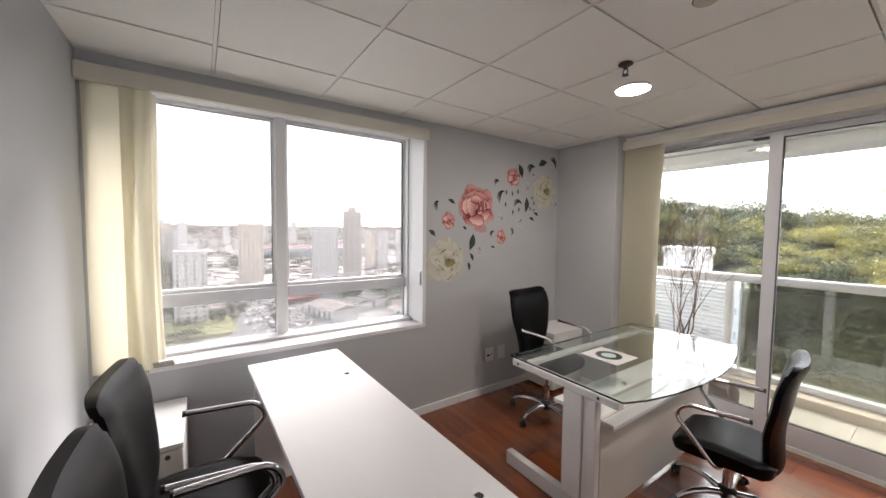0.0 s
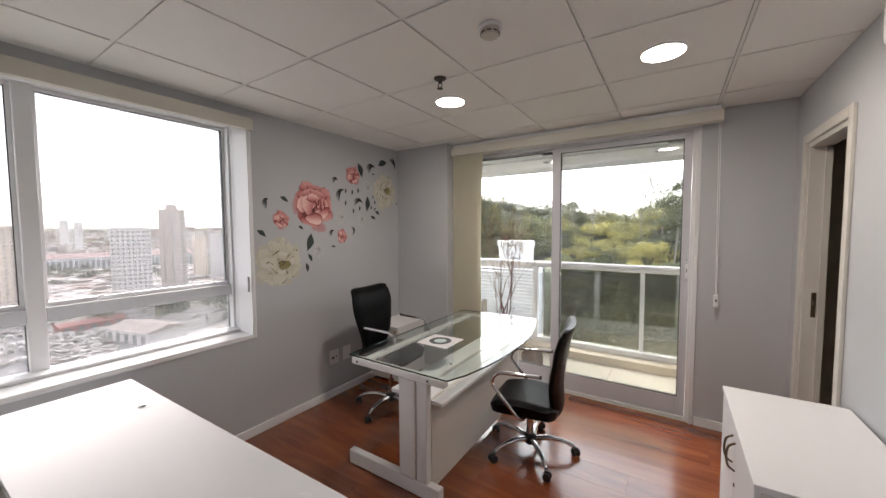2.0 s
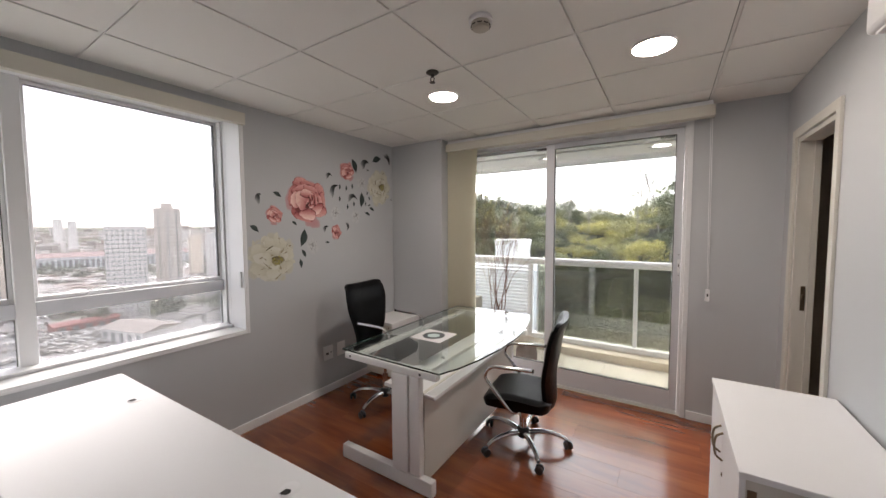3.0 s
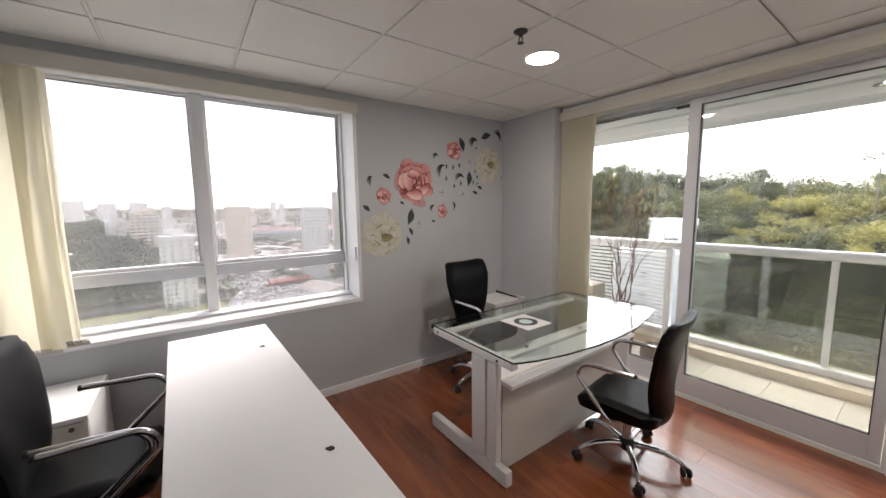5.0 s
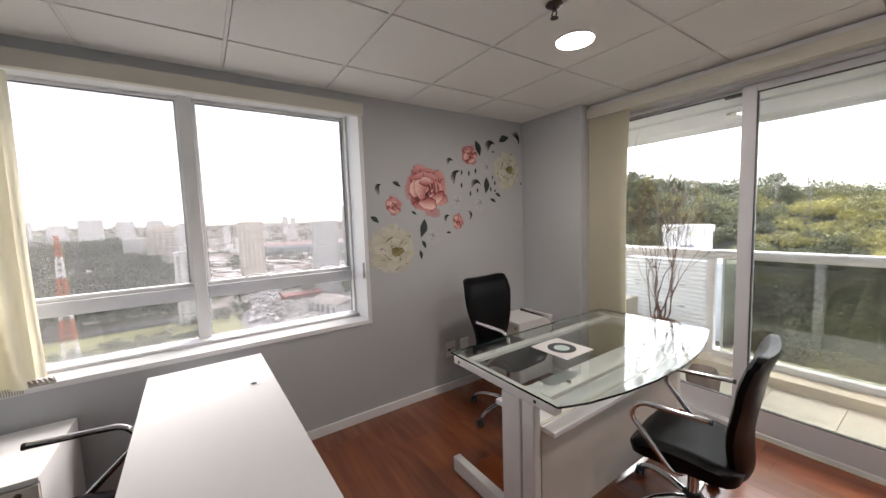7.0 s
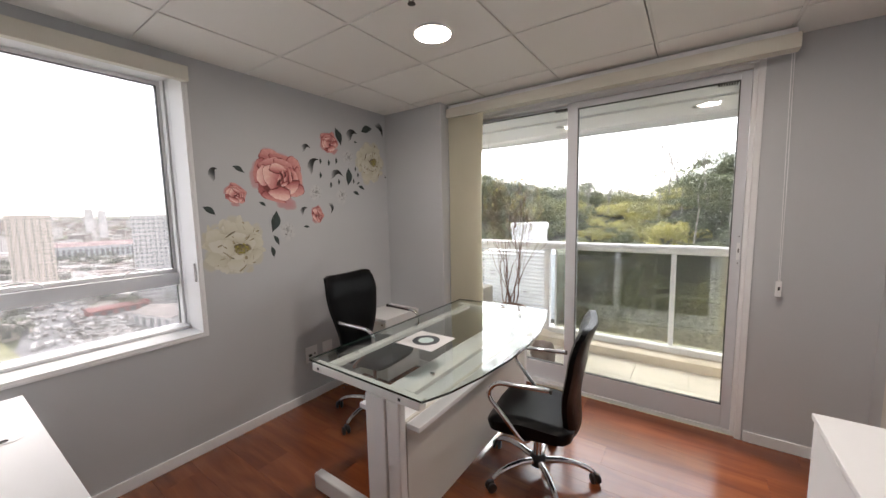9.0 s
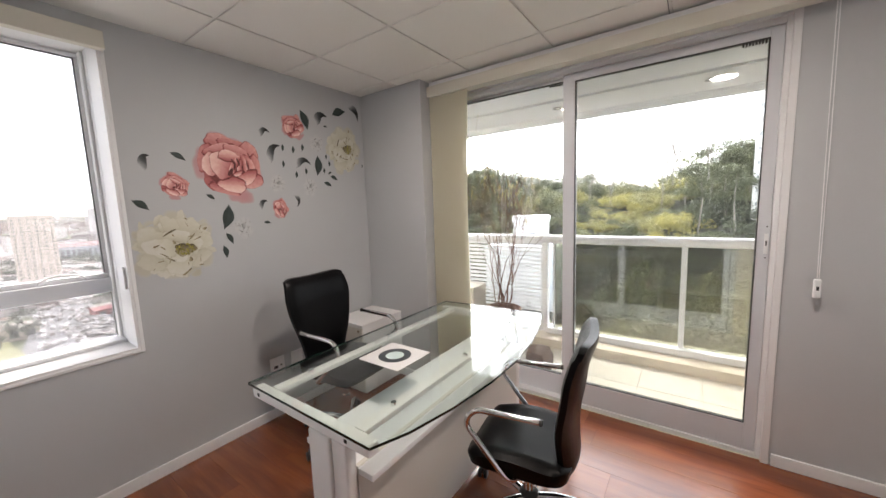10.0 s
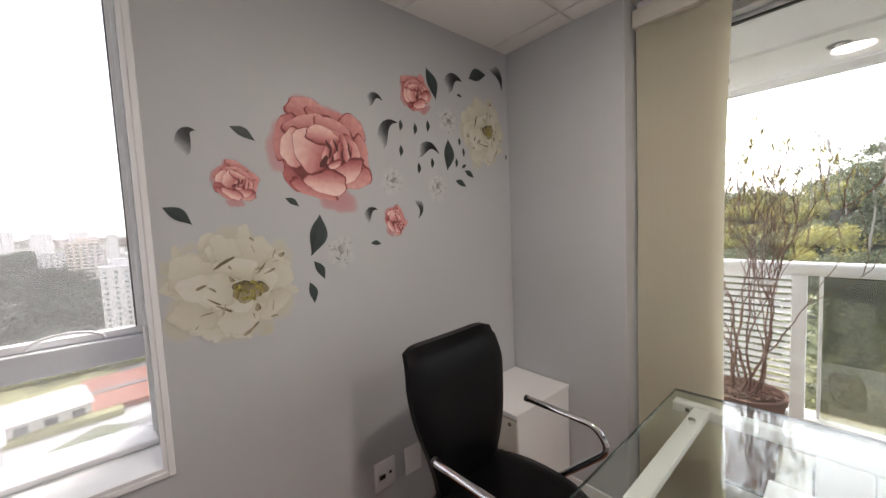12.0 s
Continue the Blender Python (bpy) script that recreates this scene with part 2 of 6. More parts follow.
def floor_wood():
    """Red-brown laminate: each plank its own tone, grain along y, worn satin gloss."""
    m = bpy.data.materials.new("red_laminate")
    m.use_nodes = True
    n, l = m.node_tree.nodes, m.node_tree.links
    b = n["Principled BSDF"]
    co, mp, mp2 = n.new("ShaderNodeNewGeometry"), n.new("ShaderNodeMapping"), n.new("ShaderNodeMapping")
    info = n.new("ShaderNodeObjectInfo")
    shift = n.new("ShaderNodeVectorMath")
    shift.operation = "MULTIPLY_ADD"
    l.new(info.outputs["Random"], shift.inputs[0])
    shift.inputs[1].default_value = (7, 31, 3)
    l.new(co.outputs["Position"], shift.inputs[2])
    l.new(shift.outputs[0], mp.inputs["Vector"])
    l.new(shift.outputs[0], mp2.inputs["Vector"])
    mp.inputs["Scale"].default_value, mp2.inputs["Scale"].default_value = (9, 1.2, 1), (140, 5, 1)
    g1, g2 = n.new("ShaderNodeTexNoise"), n.new("ShaderNodeTexNoise")
    g1.inputs["Scale"].default_value, g1.inputs["Detail"].default_value, g1.inputs["Distortion"].default_value = 1, 5, 1.2
    g2.inputs["Scale"].default_value, g2.inputs["Detail"].default_value = 1, 3
    l.new(mp.outputs[0], g1.inputs["Vector"])
    l.new(mp2.outputs[0], g2.inputs["Vector"])
    ramp = n.new("ShaderNodeValToRGB")
    e = ramp.color_ramp.elements
    e[0].position, e[0].color = 0.15, (0.115, 0.028, 0.010, 1)
    e[1].position, e[1].color = 0.90, (0.31, 0.096, 0.031, 1)
    mid = ramp.color_ramp.elements.new(0.5)
    mid.color = (0.215, 0.056, 0.018, 1)
    mixv = n.new("ShaderNodeMath")
    mixv.operation = "MULTIPLY_ADD"
    l.new(g2.outputs["Fac"], mixv.inputs[0])
    mixv.inputs[1].default_value = 0.22
    sub = n.new("ShaderNodeMath")
    sub.operation = "MULTIPLY_ADD"
    l.new(info.outputs["Random"], sub.inputs[0])
    sub.inputs[1].default_value, sub.inputs[2].default_value = 0.10, -0.16
    add = n.new("ShaderNodeMath")
    l.new(g1.outputs["Fac"], add.inputs[0])
    l.new(sub.outputs[0], add.inputs[1])
    l.new(add.outputs[0], mixv.inputs[2])
    l.new(mixv.outputs[0], ramp.inputs[0])
    l.new(ramp.outputs[0], b.inputs["Base Color"])
    b.inputs["Coat Weight"].default_value, b.inputs["Coat Roughness"].default_value = 0.75, 0.14
    wear = n.new("ShaderNodeTexNoise")
    wear.inputs["Scale"].default_value, wear.inputs["Detail"].default_value = 3, 6
    l.new(co.outputs["Position"], wear.inputs["Vector"])
    rr = n.new("ShaderNodeMapRange")
    rr.inputs["To Min"].default_value, rr.inputs["To Max"].default_value = 0.16, 0.30
    l.new(wear.outputs["Fac"], rr.inputs["Value"])
    l.new(rr.outputs[0], b.inputs["Roughness"])
    bp = n.new("ShaderNodeBump")
    bp.inputs["Strength"].default_value, bp.inputs["Distance"].default_value = 0.08, 0.001
    l.new(g2.outputs["Fac"], bp.inputs["Height"])
    l.new(bp.outputs[0], b.inputs["Normal"])
    return m


laminate = floor_wood()


def emitter(name, colour, power):
    m = bpy.data.materials.new(name)
    m.use_nodes = True
    n, l = m.node_tree.nodes, m.node_tree.links
    n.remove(n["Principled BSDF"])
    e = n.new("ShaderNodeEmission")
    e.inputs[0].default_value, e.inputs[1].default_value = (*colour, 1), power
    l.new(e.outputs[0], n["Material Output"].inputs[0])
    return m


lamp_glow = emitter("lamp_glow", (1.0, 0.93, 0.85), 18.0)
balcony_glow = emitter("balcony_glow", (1.0, 0.93, 0.80), 0.14)

# ---- the room: measures in metres ----
XW, XE, XN, YN, YS, ZC = 1.08, 5.12, 4.87, 3.31, -0.10, 2.497
YB = 2.63  # where the corner block ends and the balcony door begins
WX0, WX1, WZ0, WZ1 = 1.12, 3.145, 0.783, 2.41  # window opening
DY0, DY1, DZ1 = 0.453, 2.63, 2.41  # balcony door opening
PX0, PX1, PZ1 = 4.21, 4.87, 2.13  # inner door opening


def structure(name, bm, material, label):
    return part(name, bm, material, None, label, kind="structure", category="structure")


structure("wall_north", boxes((XW - 0.2, WX0, YN, YN + 0.40, 0, ZC), (WX1, XE + 0.15, YN, YN + 0.40, 0, ZC), (WX0, WX1, YN, YN + 0.40, 0, WZ0), (WX0, WX1, YN, YN + 0.40, WZ1, ZC)), wall_paint, "grey painted wall with the city window")
structure("wall_west", boxes((XW - 0.2, XW, YS - 0.10, YN, 0, ZC)), wall_paint, "plain grey painted wall beside the window")
structure("wall_east", boxes((XE, XE + 0.15, YS, DY0, 0, ZC), (XE, XE + 0.15, DY0, DY1, DZ1, ZC), (XE, XE + 0.15, DY1, YN, 0, ZC)), wall_paint, "grey painted wall with the balcony door")
structure("wall_block", boxes((XN, XE - 0.001, YB, YN - 0.001, 0, ZC), r=0.004), wall_paint, "grey painted corner block beside the blind")
structure("wall_south", boxes((XW, PX0, YS - 0.10, YS, 0, ZC), (PX1, XE + 0.15, YS - 0.10, YS, 0, ZC), (PX0, PX1, YS - 0.10, YS, PZ1, ZC)), wall_paint, "grey painted wall with the inner doorway")
structure("floor", boxes((XW - 0.1, XE + 0.02, YS - 0.10, YN + 0.1, -0.12, -0.009)), dark_gap, "floor bed under the laminate")

# ceiling: boards in one mesh, with the metal grid below their edges
TX = [XW] + [2.284 + 0.6155 * k for k in range(-1, 5)] + [XE]
TY = [YS] + [2.8705 - 0.6285 * k for k in range(4, -1, -1)] + [YN]
bm = bmesh.new()
for x0, x1 in zip(TX, TX[1:]):
    for y0, y1 in zip(TY, TY[1:]):
        g = random.uniform(0.0, 0.0015)
        xa, xb = x0 + (0.0105 if x0 > XW else 0.001), x1 - (0.0105 if x1 < XE else 0.001)
        ya, yb = y0 + (0.0105 if y0 > YS else 0.001), y1 - (0.0105 if y1 < YN else 0.001)
        box(bm, xa, xb, ya, yb, ZC + g, ZC + 0.02)
box(bm, XW - 0.2, XE + 0.15, YS - 0.10, YN + 0.40, ZC + 0.05, ZC + 0.12)
ceiling = structure("ceiling", bm, tile_white, "suspended ceiling of square off-white boards")
bm = bmesh.new()
for x in TX[1:-1]:
    box(bm, x - 0.0085, x + 0.0072, YS, YN, ZC + 0.005, ZC + 0.012)
for y in TY[1:-1]:
    for x0, x1 in zip(TX, TX[1:]):
        box(bm, x0 + (0.0087 if x0 > XW else 0), x1 - (0.0087 if x1 < XE else 0), y - 0.0085, y + 0.0055, ZC + 0.0052, ZC + 0.0122)
part("ceiling_grid", bm, grid_metal, ceiling, "off-white metal grid")
# Near-black sheet darkens the gaps, in place of the shaded void above.
part("shadow_gap", boxes((XW, XE, YS, YN, ZC + 0.021, ZC + 0.023)), dark_gap, ceiling, "near-black sheet for the unlit void above the gaps")

# baseboards
bm = boxes((3.0 - 1.9, XN, YN - 0.014, YN, 0, 0.07), (XN - 0.014, XN, YB, YN - 0.015, 0, 0.07), (XE - 0.014, XE, YS, DY0 - 0.02, 0, 0.07), (PX1 + 0.06, XE - 0.015, YS, YS + 0.014, 0, 0.07), (XW, PX0 - 0.06, YS, YS + 0.014, 0, 0.07), (XW, XW + 0.014, YS + 0.015, YN - 0.015, 0, 0.07), r=0.003)
structure("baseboard", bm, white_paint, "low white baseboard along the walls")

# ---- city window ----
win = thing("window_1", (2.1, YN + 0.29, WZ0), "white aluminium window of two tall panes over two low ones", "window", kind="structure")
c = 0.018
part("casing", boxes((WX1, WX1 + c, YN - 0.012, YN + 0.002, WZ0 - c, WZ1 + 0.02), (WX0 - 0.02, WX1, YN - 0.012, YN + 0.002, WZ0 - c, WZ0 - 0.0005), r=0.003), white_paint, win, "white painted casing")
part("reveal", boxes((WX1 - 0.012, WX1 - 0.0005, YN - 0.008, YN + 0.29, WZ0 + 0.012, WZ1), (WX0, WX1 - 0.0005, YN - 0.008, YN + 0.29, WZ0, WZ0 + 0.012), (WX0, WX0 + 0.012, YN, YN + 0.29, WZ0 + 0.0125, WZ1), (WX0 + 0.0125, WX1 - 0.0125, YN, YN + 0.29, WZ1 - 0.012, WZ1)), white_paint, win, "white lining of the opening")
FY0, FY1 = YN + 0.29, YN + 0.36
part("window_frame", boxes((WX0 - 0.01, WX0 + 0.04, FY0, FY1, WZ0 - 0.03, WZ1 + 0.02), (3.122, WX1 + 0.02, FY0, FY1, WZ0 - 0.03, WZ1 + 0.02), (WX0 + 0.04, 3.122, FY0, FY1, WZ0 - 0.03, WZ0 + 0.022), (WX0 + 0.04, 3.122, FY0, FY1, 2.398, WZ1 + 0.02), r=0.004), white_metal, win, "white aluminium outer frame")
part("sill", boxes((WX0 + 0.04, 3.130, FY0 - 0.12, FY0, WZ0 + 0.0125, WZ0 + 0.032), r=0.005), white_metal, win, "stepped white track sill")
part("side_track", boxes((3.118, 3.131, FY0 - 0.05, FY0, WZ0 + 0.033, WZ1 - 0.014), (3.1312, 3.1322, FY0 - 0.10, FY0 - 0.055, WZ0 + 0.033, WZ1 - 0.014), r=0.002), white_metal, win, "white side track")
part("mullion", boxes((2.043, 2.117, FY0 - 0.03, FY1 - 0.004, WZ0 + 0.022, 2.398), r=0.004), white_metal, win, "wide white mullion")
for x0, x1 in ((WX0 + 0.04, 2.043), (2.117, 3.122)):
    part("transom", boxes((x0, x1, FY0 - 0.025, FY1 - 0.006, 1.083, 1.165), r=0.004), grey_metal, win, "grey-white transom")
    sash = part("sash", boxes((x0, x1, FY0 + 0.01, FY1 - 0.01, 1.166, 1.190), (x0, x1, FY0 + 0.01, FY1 - 0.01, 2.376, 2.397), (x0, x0 + 0.018, FY0 + 0.01, FY1 - 0.01, 1.191, 2.375), (x1 - 0.018, x1, FY0 + 0.01, FY1 - 0.01, 1.191, 2.375), r=0.003), white_paint, win, "white top-hung sash")
    part("gasket", boxes((x0 + 0.018, x1 - 0.018, FY0 + 0.024, FY0 + 0.031, 2.371, 2.375), (x0 + 0.018, x0 + 0.020, FY0 + 0.024, FY0 + 0.031, 1.191, 2.371), (x1 - 0.022, x1 - 0.018, FY0 + 0.012, FY0 + 0.03, 1.191, 2.371)), rubber, sash, "thin black gasket")
    p = part("pane", boxes((x0 + 0.018, x1 - 0.018, FY0 + 0.032, FY0 + 0.036, 1.191, 2.375)), window_glass, sash, "clear glass with a faint film for outdoor haze")
    p.visible_shadow = False
    part("gasket", boxes((x0, x1, FY0 + 0.022, FY0 + 0.03, 1.080, 1.0825), (x0, x0 + 0.002, FY0 + 0.022, FY0 + 0.03, WZ0 + 0.023, 1.079), (x1 - 0.003, x1, FY0 + 0.022, FY0 + 0.03, WZ0 + 0.023, 1.079)), rubber, win, "thin black gasket")
    p = part("pane", boxes((x0, x1, FY0 + 0.032, FY0 + 0.036, WZ0 + 0.023, 1.082)), window_glass, win, "clear glass with a faint film for outdoor haze")
    p.visible_shadow = False
    # arched stay handle at the sash bottom
    if x0 > 2:
        for hx in (2.42, 2.93):
            bm = bmesh.new()
            tube(bm, [(hx + 0.09 * math.cos(a), FY0 - 0.012, 1.173 + 0.035 * math.sin(a)) for a in [math.pi * k / 10 for k in range(11)]], 0.005, 8)
            part("stay_handle", bm, white_metal, sash, "white arched pull handle", smooth=True)
bm = bmesh.new()
box(bm, WX1 - 0.025, WX1 - 0.013, YN + 0.02, YN + 0.045, 1.12, 1.24, r=0.004)
part("latch", bm, white_metal, win, "small white latch")

# window blind: valance and gathered cloth strips
val = thing("window_blind", (1.3, YN - 0.03, 0.8), "cream vertical blind drawn aside under a long valance", "blind")
part("valance", boxes((XW + 0.002, 3.158, YN - 0.06, YN - 0.016, 2.335, 2.420), r=0.003), valance_cream, val, "long cream valance box")


def cloth(x0, y0, x1, y1, zt, zb, waves, amp, twist=0.0, thick=0.0015, n=28, m=14):
    """A hanging strip of cloth between two plan points, softly waved."""
    bm = bmesh.new()
    d = V((x1 - x0, y1 - y0, 0))
    side = V((-d.y, d.x, 0)).normalized()
    grid = []
    for j in range(m + 1):
        t = j / m
        row = []
        for i in range(n + 1):
            s = i / n
            off = amp * math.sin(waves * 2 * math.pi * s + twist * t) * (0.55 + 0.45 * t) + 0.006 * math.sin(7 * t + 3 * s)
            p = V((x0, y0, 0)) + d * (s * (1 - 0.06 * math.sin(math.pi * t))) + side * off
            row.append(bm.verts.new((p.x, p.y, zt + (zb - zt) * t)))
        grid.append(row)
    for a, b in zip(grid, grid[1:]):
        for i in range(n):
            bm.faces.new((a[i], a[i + 1], b[i + 1], b[i]))
    bmesh.ops.solidify(bm, geom=bm.faces, thickness=thick)
    return bm


part("cloth_strip", cloth(XW + 0.02, YN - 0.03, 1.315, YN - 0.03, 2.336, 0.805, 0.5, 0.012), blind_cloth, val, "wide cream cloth strip", smooth=True)
part("cloth_strip", cloth(1.25, YN - 0.055, 1.375, YN - 0.025, 2.336, 0.80, 0.9, 0.018, 1.2), blind_cloth, val, "twisted cream cloth strip", smooth=True)
part("cloth_strip", cloth(1.33, YN - 0.022, 1.40, YN + 0.02, 2.336, 0.83, 1.2, 0.014, -1.6), blind_cloth, val, "bunched cream cloth strip", smooth=True)
bm = bmesh.new()
for k in range(26):
    x = XW + 0.025 + k * 0.0088
    tube(bm, [(x, YN - 0.033 - 0.003 * (k % 2), 0.812), (x + 0.004, YN - 0.036, 0.79), (x + 0.002, YN - 0.034, 0.777)], 0.0028, 5)
for k in range(16):
    x = 1.345 + k * 0.006
    tube(bm, [(x, YN - 0.035 - 0.006 * (k % 3), 0.835), (x + 0.012, YN - 0.05, 0.815), (x + 0.006, YN - 0.04, 0.803)], 0.003, 5)
part("chain_weights", bm, surf("fringe_grey", (0.33, 0.30, 0.25), 0.8, var=0.3), val, "frayed grey hem weights")

# ---- balcony door ----
door = thing("door_1", (XE + 0.05, 1.5, 0), "wide white aluminium sliding balcony door, closed", "door", kind="structure")
X0, X1 = XE + 0.02, XE + 0.13
part("door_frame", boxes((X0, X1, DY0, DY0 + 0.044, 0, DZ1), (X0, X1, DY1 - 0.07, DY1, 0, DZ1), (X0, X1, DY0 + 0.044, DY1 - 0.07, 2.362, DZ1), (X0, X1, DY0 + 0.044, DY1 - 0.07, 0.0, 0.03), r=0.004), white_metal, door, "white outer frame and track")
part("frame_lip", boxes((XE - 0.008, X0, DY0 - 0.010, DY0 + 0.022, 0, DZ1), (XE - 0.008, X0, DY0 + 0.022, DY1, DZ1 - 0.02, DZ1 + 0.012), r=0.002), white_metal, door, "white frame lip")


def leaf(x, ya, yb, zt, wide_a, wide_b, name_label):
    lf = part("door_leaf", boxes((x, x + 0.035, ya, ya + wide_a, 0.032, 2.36), (x, x + 0.035, yb - wide_b, yb, 0.032, 2.36), (x, x + 0.035, ya + wide_a, yb - wide_b, 0.032, 0.190), (x, x + 0.035, ya + wide_a, yb - wide_b, zt, 2.36), r=0.003), grey_metal, door, name_label)
    a, b = ya + wide_a, yb - wide_b
    part("gasket", boxes((x + 0.004, x + 0.03, a, a + 0.006, 0.190, zt), (x + 0.004, x + 0.03, b - 0.004, b, 0.190, zt), (x + 0.004, x + 0.03, a + 0.006, b - 0.004, zt - 0.005, zt), (x + 0.004, x + 0.03, a + 0.006, b - 0.004, 0.190, 0.196)), rubber, lf, "thin black gasket")
    p = part("pane", boxes((x + 0.014, x + 0.020, a + 0.006, b - 0.004, 0.196, zt - 0.005)), door_glass, lf, "clear glass with a faint film for outdoor haze")
    p.visible_shadow = False
    return lf


leaf_a = leaf(XE + 0.03, DY0 + 0.046, 1.605, 2.312, 0.053, 0.078, "sliding leaf with a wide stile")
leaf_b = leaf(XE + 0.078, 1.53, DY1 - 0.07, 2.340, 0.075, 0.06, "fixed leaf behind the blind")
part("brush_block", boxes(*[(XE + 0.034, XE + 0.046, 0.565 + 0.013 * k, 0.573 + 0.013 * k, 2.288, 2.306) for k in range(8)]), rubber, leaf_a, "dark brush block")
part("brush_block", boxes(*[(XE + 0.082, XE + 0.094, 1.617 + 0.013 * k, 1.625 + 0.013 * k, 2.316, 2.334) for k in range(8)]), rubber, leaf_b, "dark brush block")
part("lock_plate", boxes((XE + 0.026, XE + 0.030, 0.505, 0.523, 1.19, 1.30), r=0.001), white_metal, leaf_a, "slim white lock plate")
part("lock_slot", boxes((XE + 0.0245, XE + 0.026, 0.511, 0.517, 1.235, 1.262), (XE + 0.0275, XE + 0.0298, 0.511, 0.517, 1.335, 1.341), (XE + 0.0275, XE + 0.0298, 0.511, 0.517, 1.165, 1.171)), rubber, leaf_a, "dark key slot and screws")

# balcony blind
bl = thing("balcony_blind", (4.99, 2.45, 0.1), "cream vertical blind drawn to the side of the balcony door", "blind")
part("valance", boxes((4.945, 5.03, 0.325, YB - 0.005, 2.372, 2.452), r=0.003), valance_cream, bl, "long cream valance box")
part("head_rail", boxes((4.965, 5.015, 0.34, YB - 0.02, 2.452, 2.485)), white_metal, bl, "thin head rail")
part("cloth_strip", cloth(4.965, 2.615, 4.975, 2.26, 2.374, 0.05, 0.6, 0.010, 0.8), blind_cloth, bl, "cream cloth strip", smooth=True)
for k in range(5):
    part("cloth_strip", cloth(4.985 + 0.012 * k, 2.61 - 0.006 * k, 4.99 + 0.012 * k, 2.275 + 0.009 * k, 2.374, 0.05, 0.5, 0.006, 0.3 * k, n=12, m=8), blind_cloth, bl, "cream cloth strip", smooth=True)
bm = bmesh.new()
tube(bm, [(5.05, 0.335, 2.40), (5.052, 0.326, 1.75), (5.05, 0.322, 1.08)], 0.0022, 6)
tube(bm, [(5.05, 0.345, 2.40), (5.056, 0.337, 1.75), (5.052, 0.328, 1.08)], 0.0022, 6)
part("cord", bm, white_paint, bl, "thin white pull cord")
bm = bmesh.new()
box(bm, 5.042, 5.062, 0.312, 0.340, 0.99, 1.085, r=0.006)
part("cord_weight", bm, white_paint, bl, "white cord weight")
bm = bmesh.new()
box(bm, 5.0415, 5.044, 0.320, 0.330, 1.03, 1.05)
part("cord_hook", bm, rubber, bl, "dark hook")

# ---- inner doorway and the dark corridor beyond ----
dr = thing("door_2", (4.54, YS, 0), "cream door frame around an open dark doorway", "door", kind="structure")
part("casing", boxes((PX1, PX1 + 0.058, YS, YS + 0.016, 0, PZ1 + 0.055), (PX0 - 0.055, PX0, YS, YS + 0.016, 0, PZ1 + 0.055), (PX0, PX1, YS, YS + 0.016, PZ1, PZ1 + 0.055), r=0.003), cream_board, dr, "cream casing")
part("jamb", boxes((PX1 - 0.03, PX1, YS - 0.102, YS, 0, PZ1), (PX0, PX0 + 0.02, YS - 0.102, YS, 0, PZ1), (PX0 + 0.02, PX1 - 0.03, YS - 0.102, YS, PZ1 - 0.03, PZ1), r=0.002), cream_board, dr, "cream jamb lining")
part("door_stop", boxes((PX1 - 0.045, PX1 - 0.03, YS - 0.10, YS - 0.07, 0, PZ1 - 0.03)), cream_board, dr, "cream door stop")
bm = boxes((PX1 - 0.0335, PX1 - 0.03, YS - 0.062, YS - 0.040, 1.02, 1.18), (PX1 - 0.05, PX1 - 0.0335, YS - 0.058, YS - 0.044, 1.10, 1.125), r=0.001)
part("strike_plate", bm, bronze, dr, "dark bronze strike plate")
structure("corridor", boxes((3.9, 6.0, -2.3, -2.2, -0.02, 2.6), (3.8, 3.9, -2.3, YS - 0.10, -0.02, 2.6), (5.9, 6.0, -2.2, YS - 0.10, -0.02, 2.6), (3.9, 5.9, -2.2, YS - 0.10, 2.5, 2.6), (3.9, 5.9, -2.2, YS - 0.101, -0.06, -0.01)), corridor_dark, "unlit corridor behind the doorway")
part("picture", boxes((5.885, 5.899, -0.95, -0.62, 1.1, 1.62)), surf("dim_board", (0.30, 0.29, 0.27), 0.6), None, "pale board on the dark corridor wall", category="picture")

# ---- ceiling fixtures ----


def ceiling_lamp(x, y):
    t = thing("ceiling_lamp", (x, y, ZC - 0.012), "round flush ceiling lamp with a glowing diffuser, lit", "lamp", "ceiling lamps of the room")
    bm = bmesh.new()
    lathe(bm, [(0.103, ZC + 0.002), (0.105, ZC - 0.010), (0.098, ZC - 0.012), (0.094, ZC - 0.006), (0.094, ZC + 0.002)], (x, y, 0), 40)
    part("rim", bm, white_paint, t, "thin white rim", smooth=True)
    bm = bmesh.new()
    lathe(bm, [(0.0935, ZC + 0.001), (0.0935, ZC - 0.006), (0.065, ZC - 0.014), (0.02, ZC - 0.0165)], (x, y, 0), 40)
    part("diffuser", bm, lamp_glow, t, "bright opal diffuser", smooth=True)
    return t


ceiling_lamp(3.85, 1.957)
ceiling_lamp(3.85, 0.68)

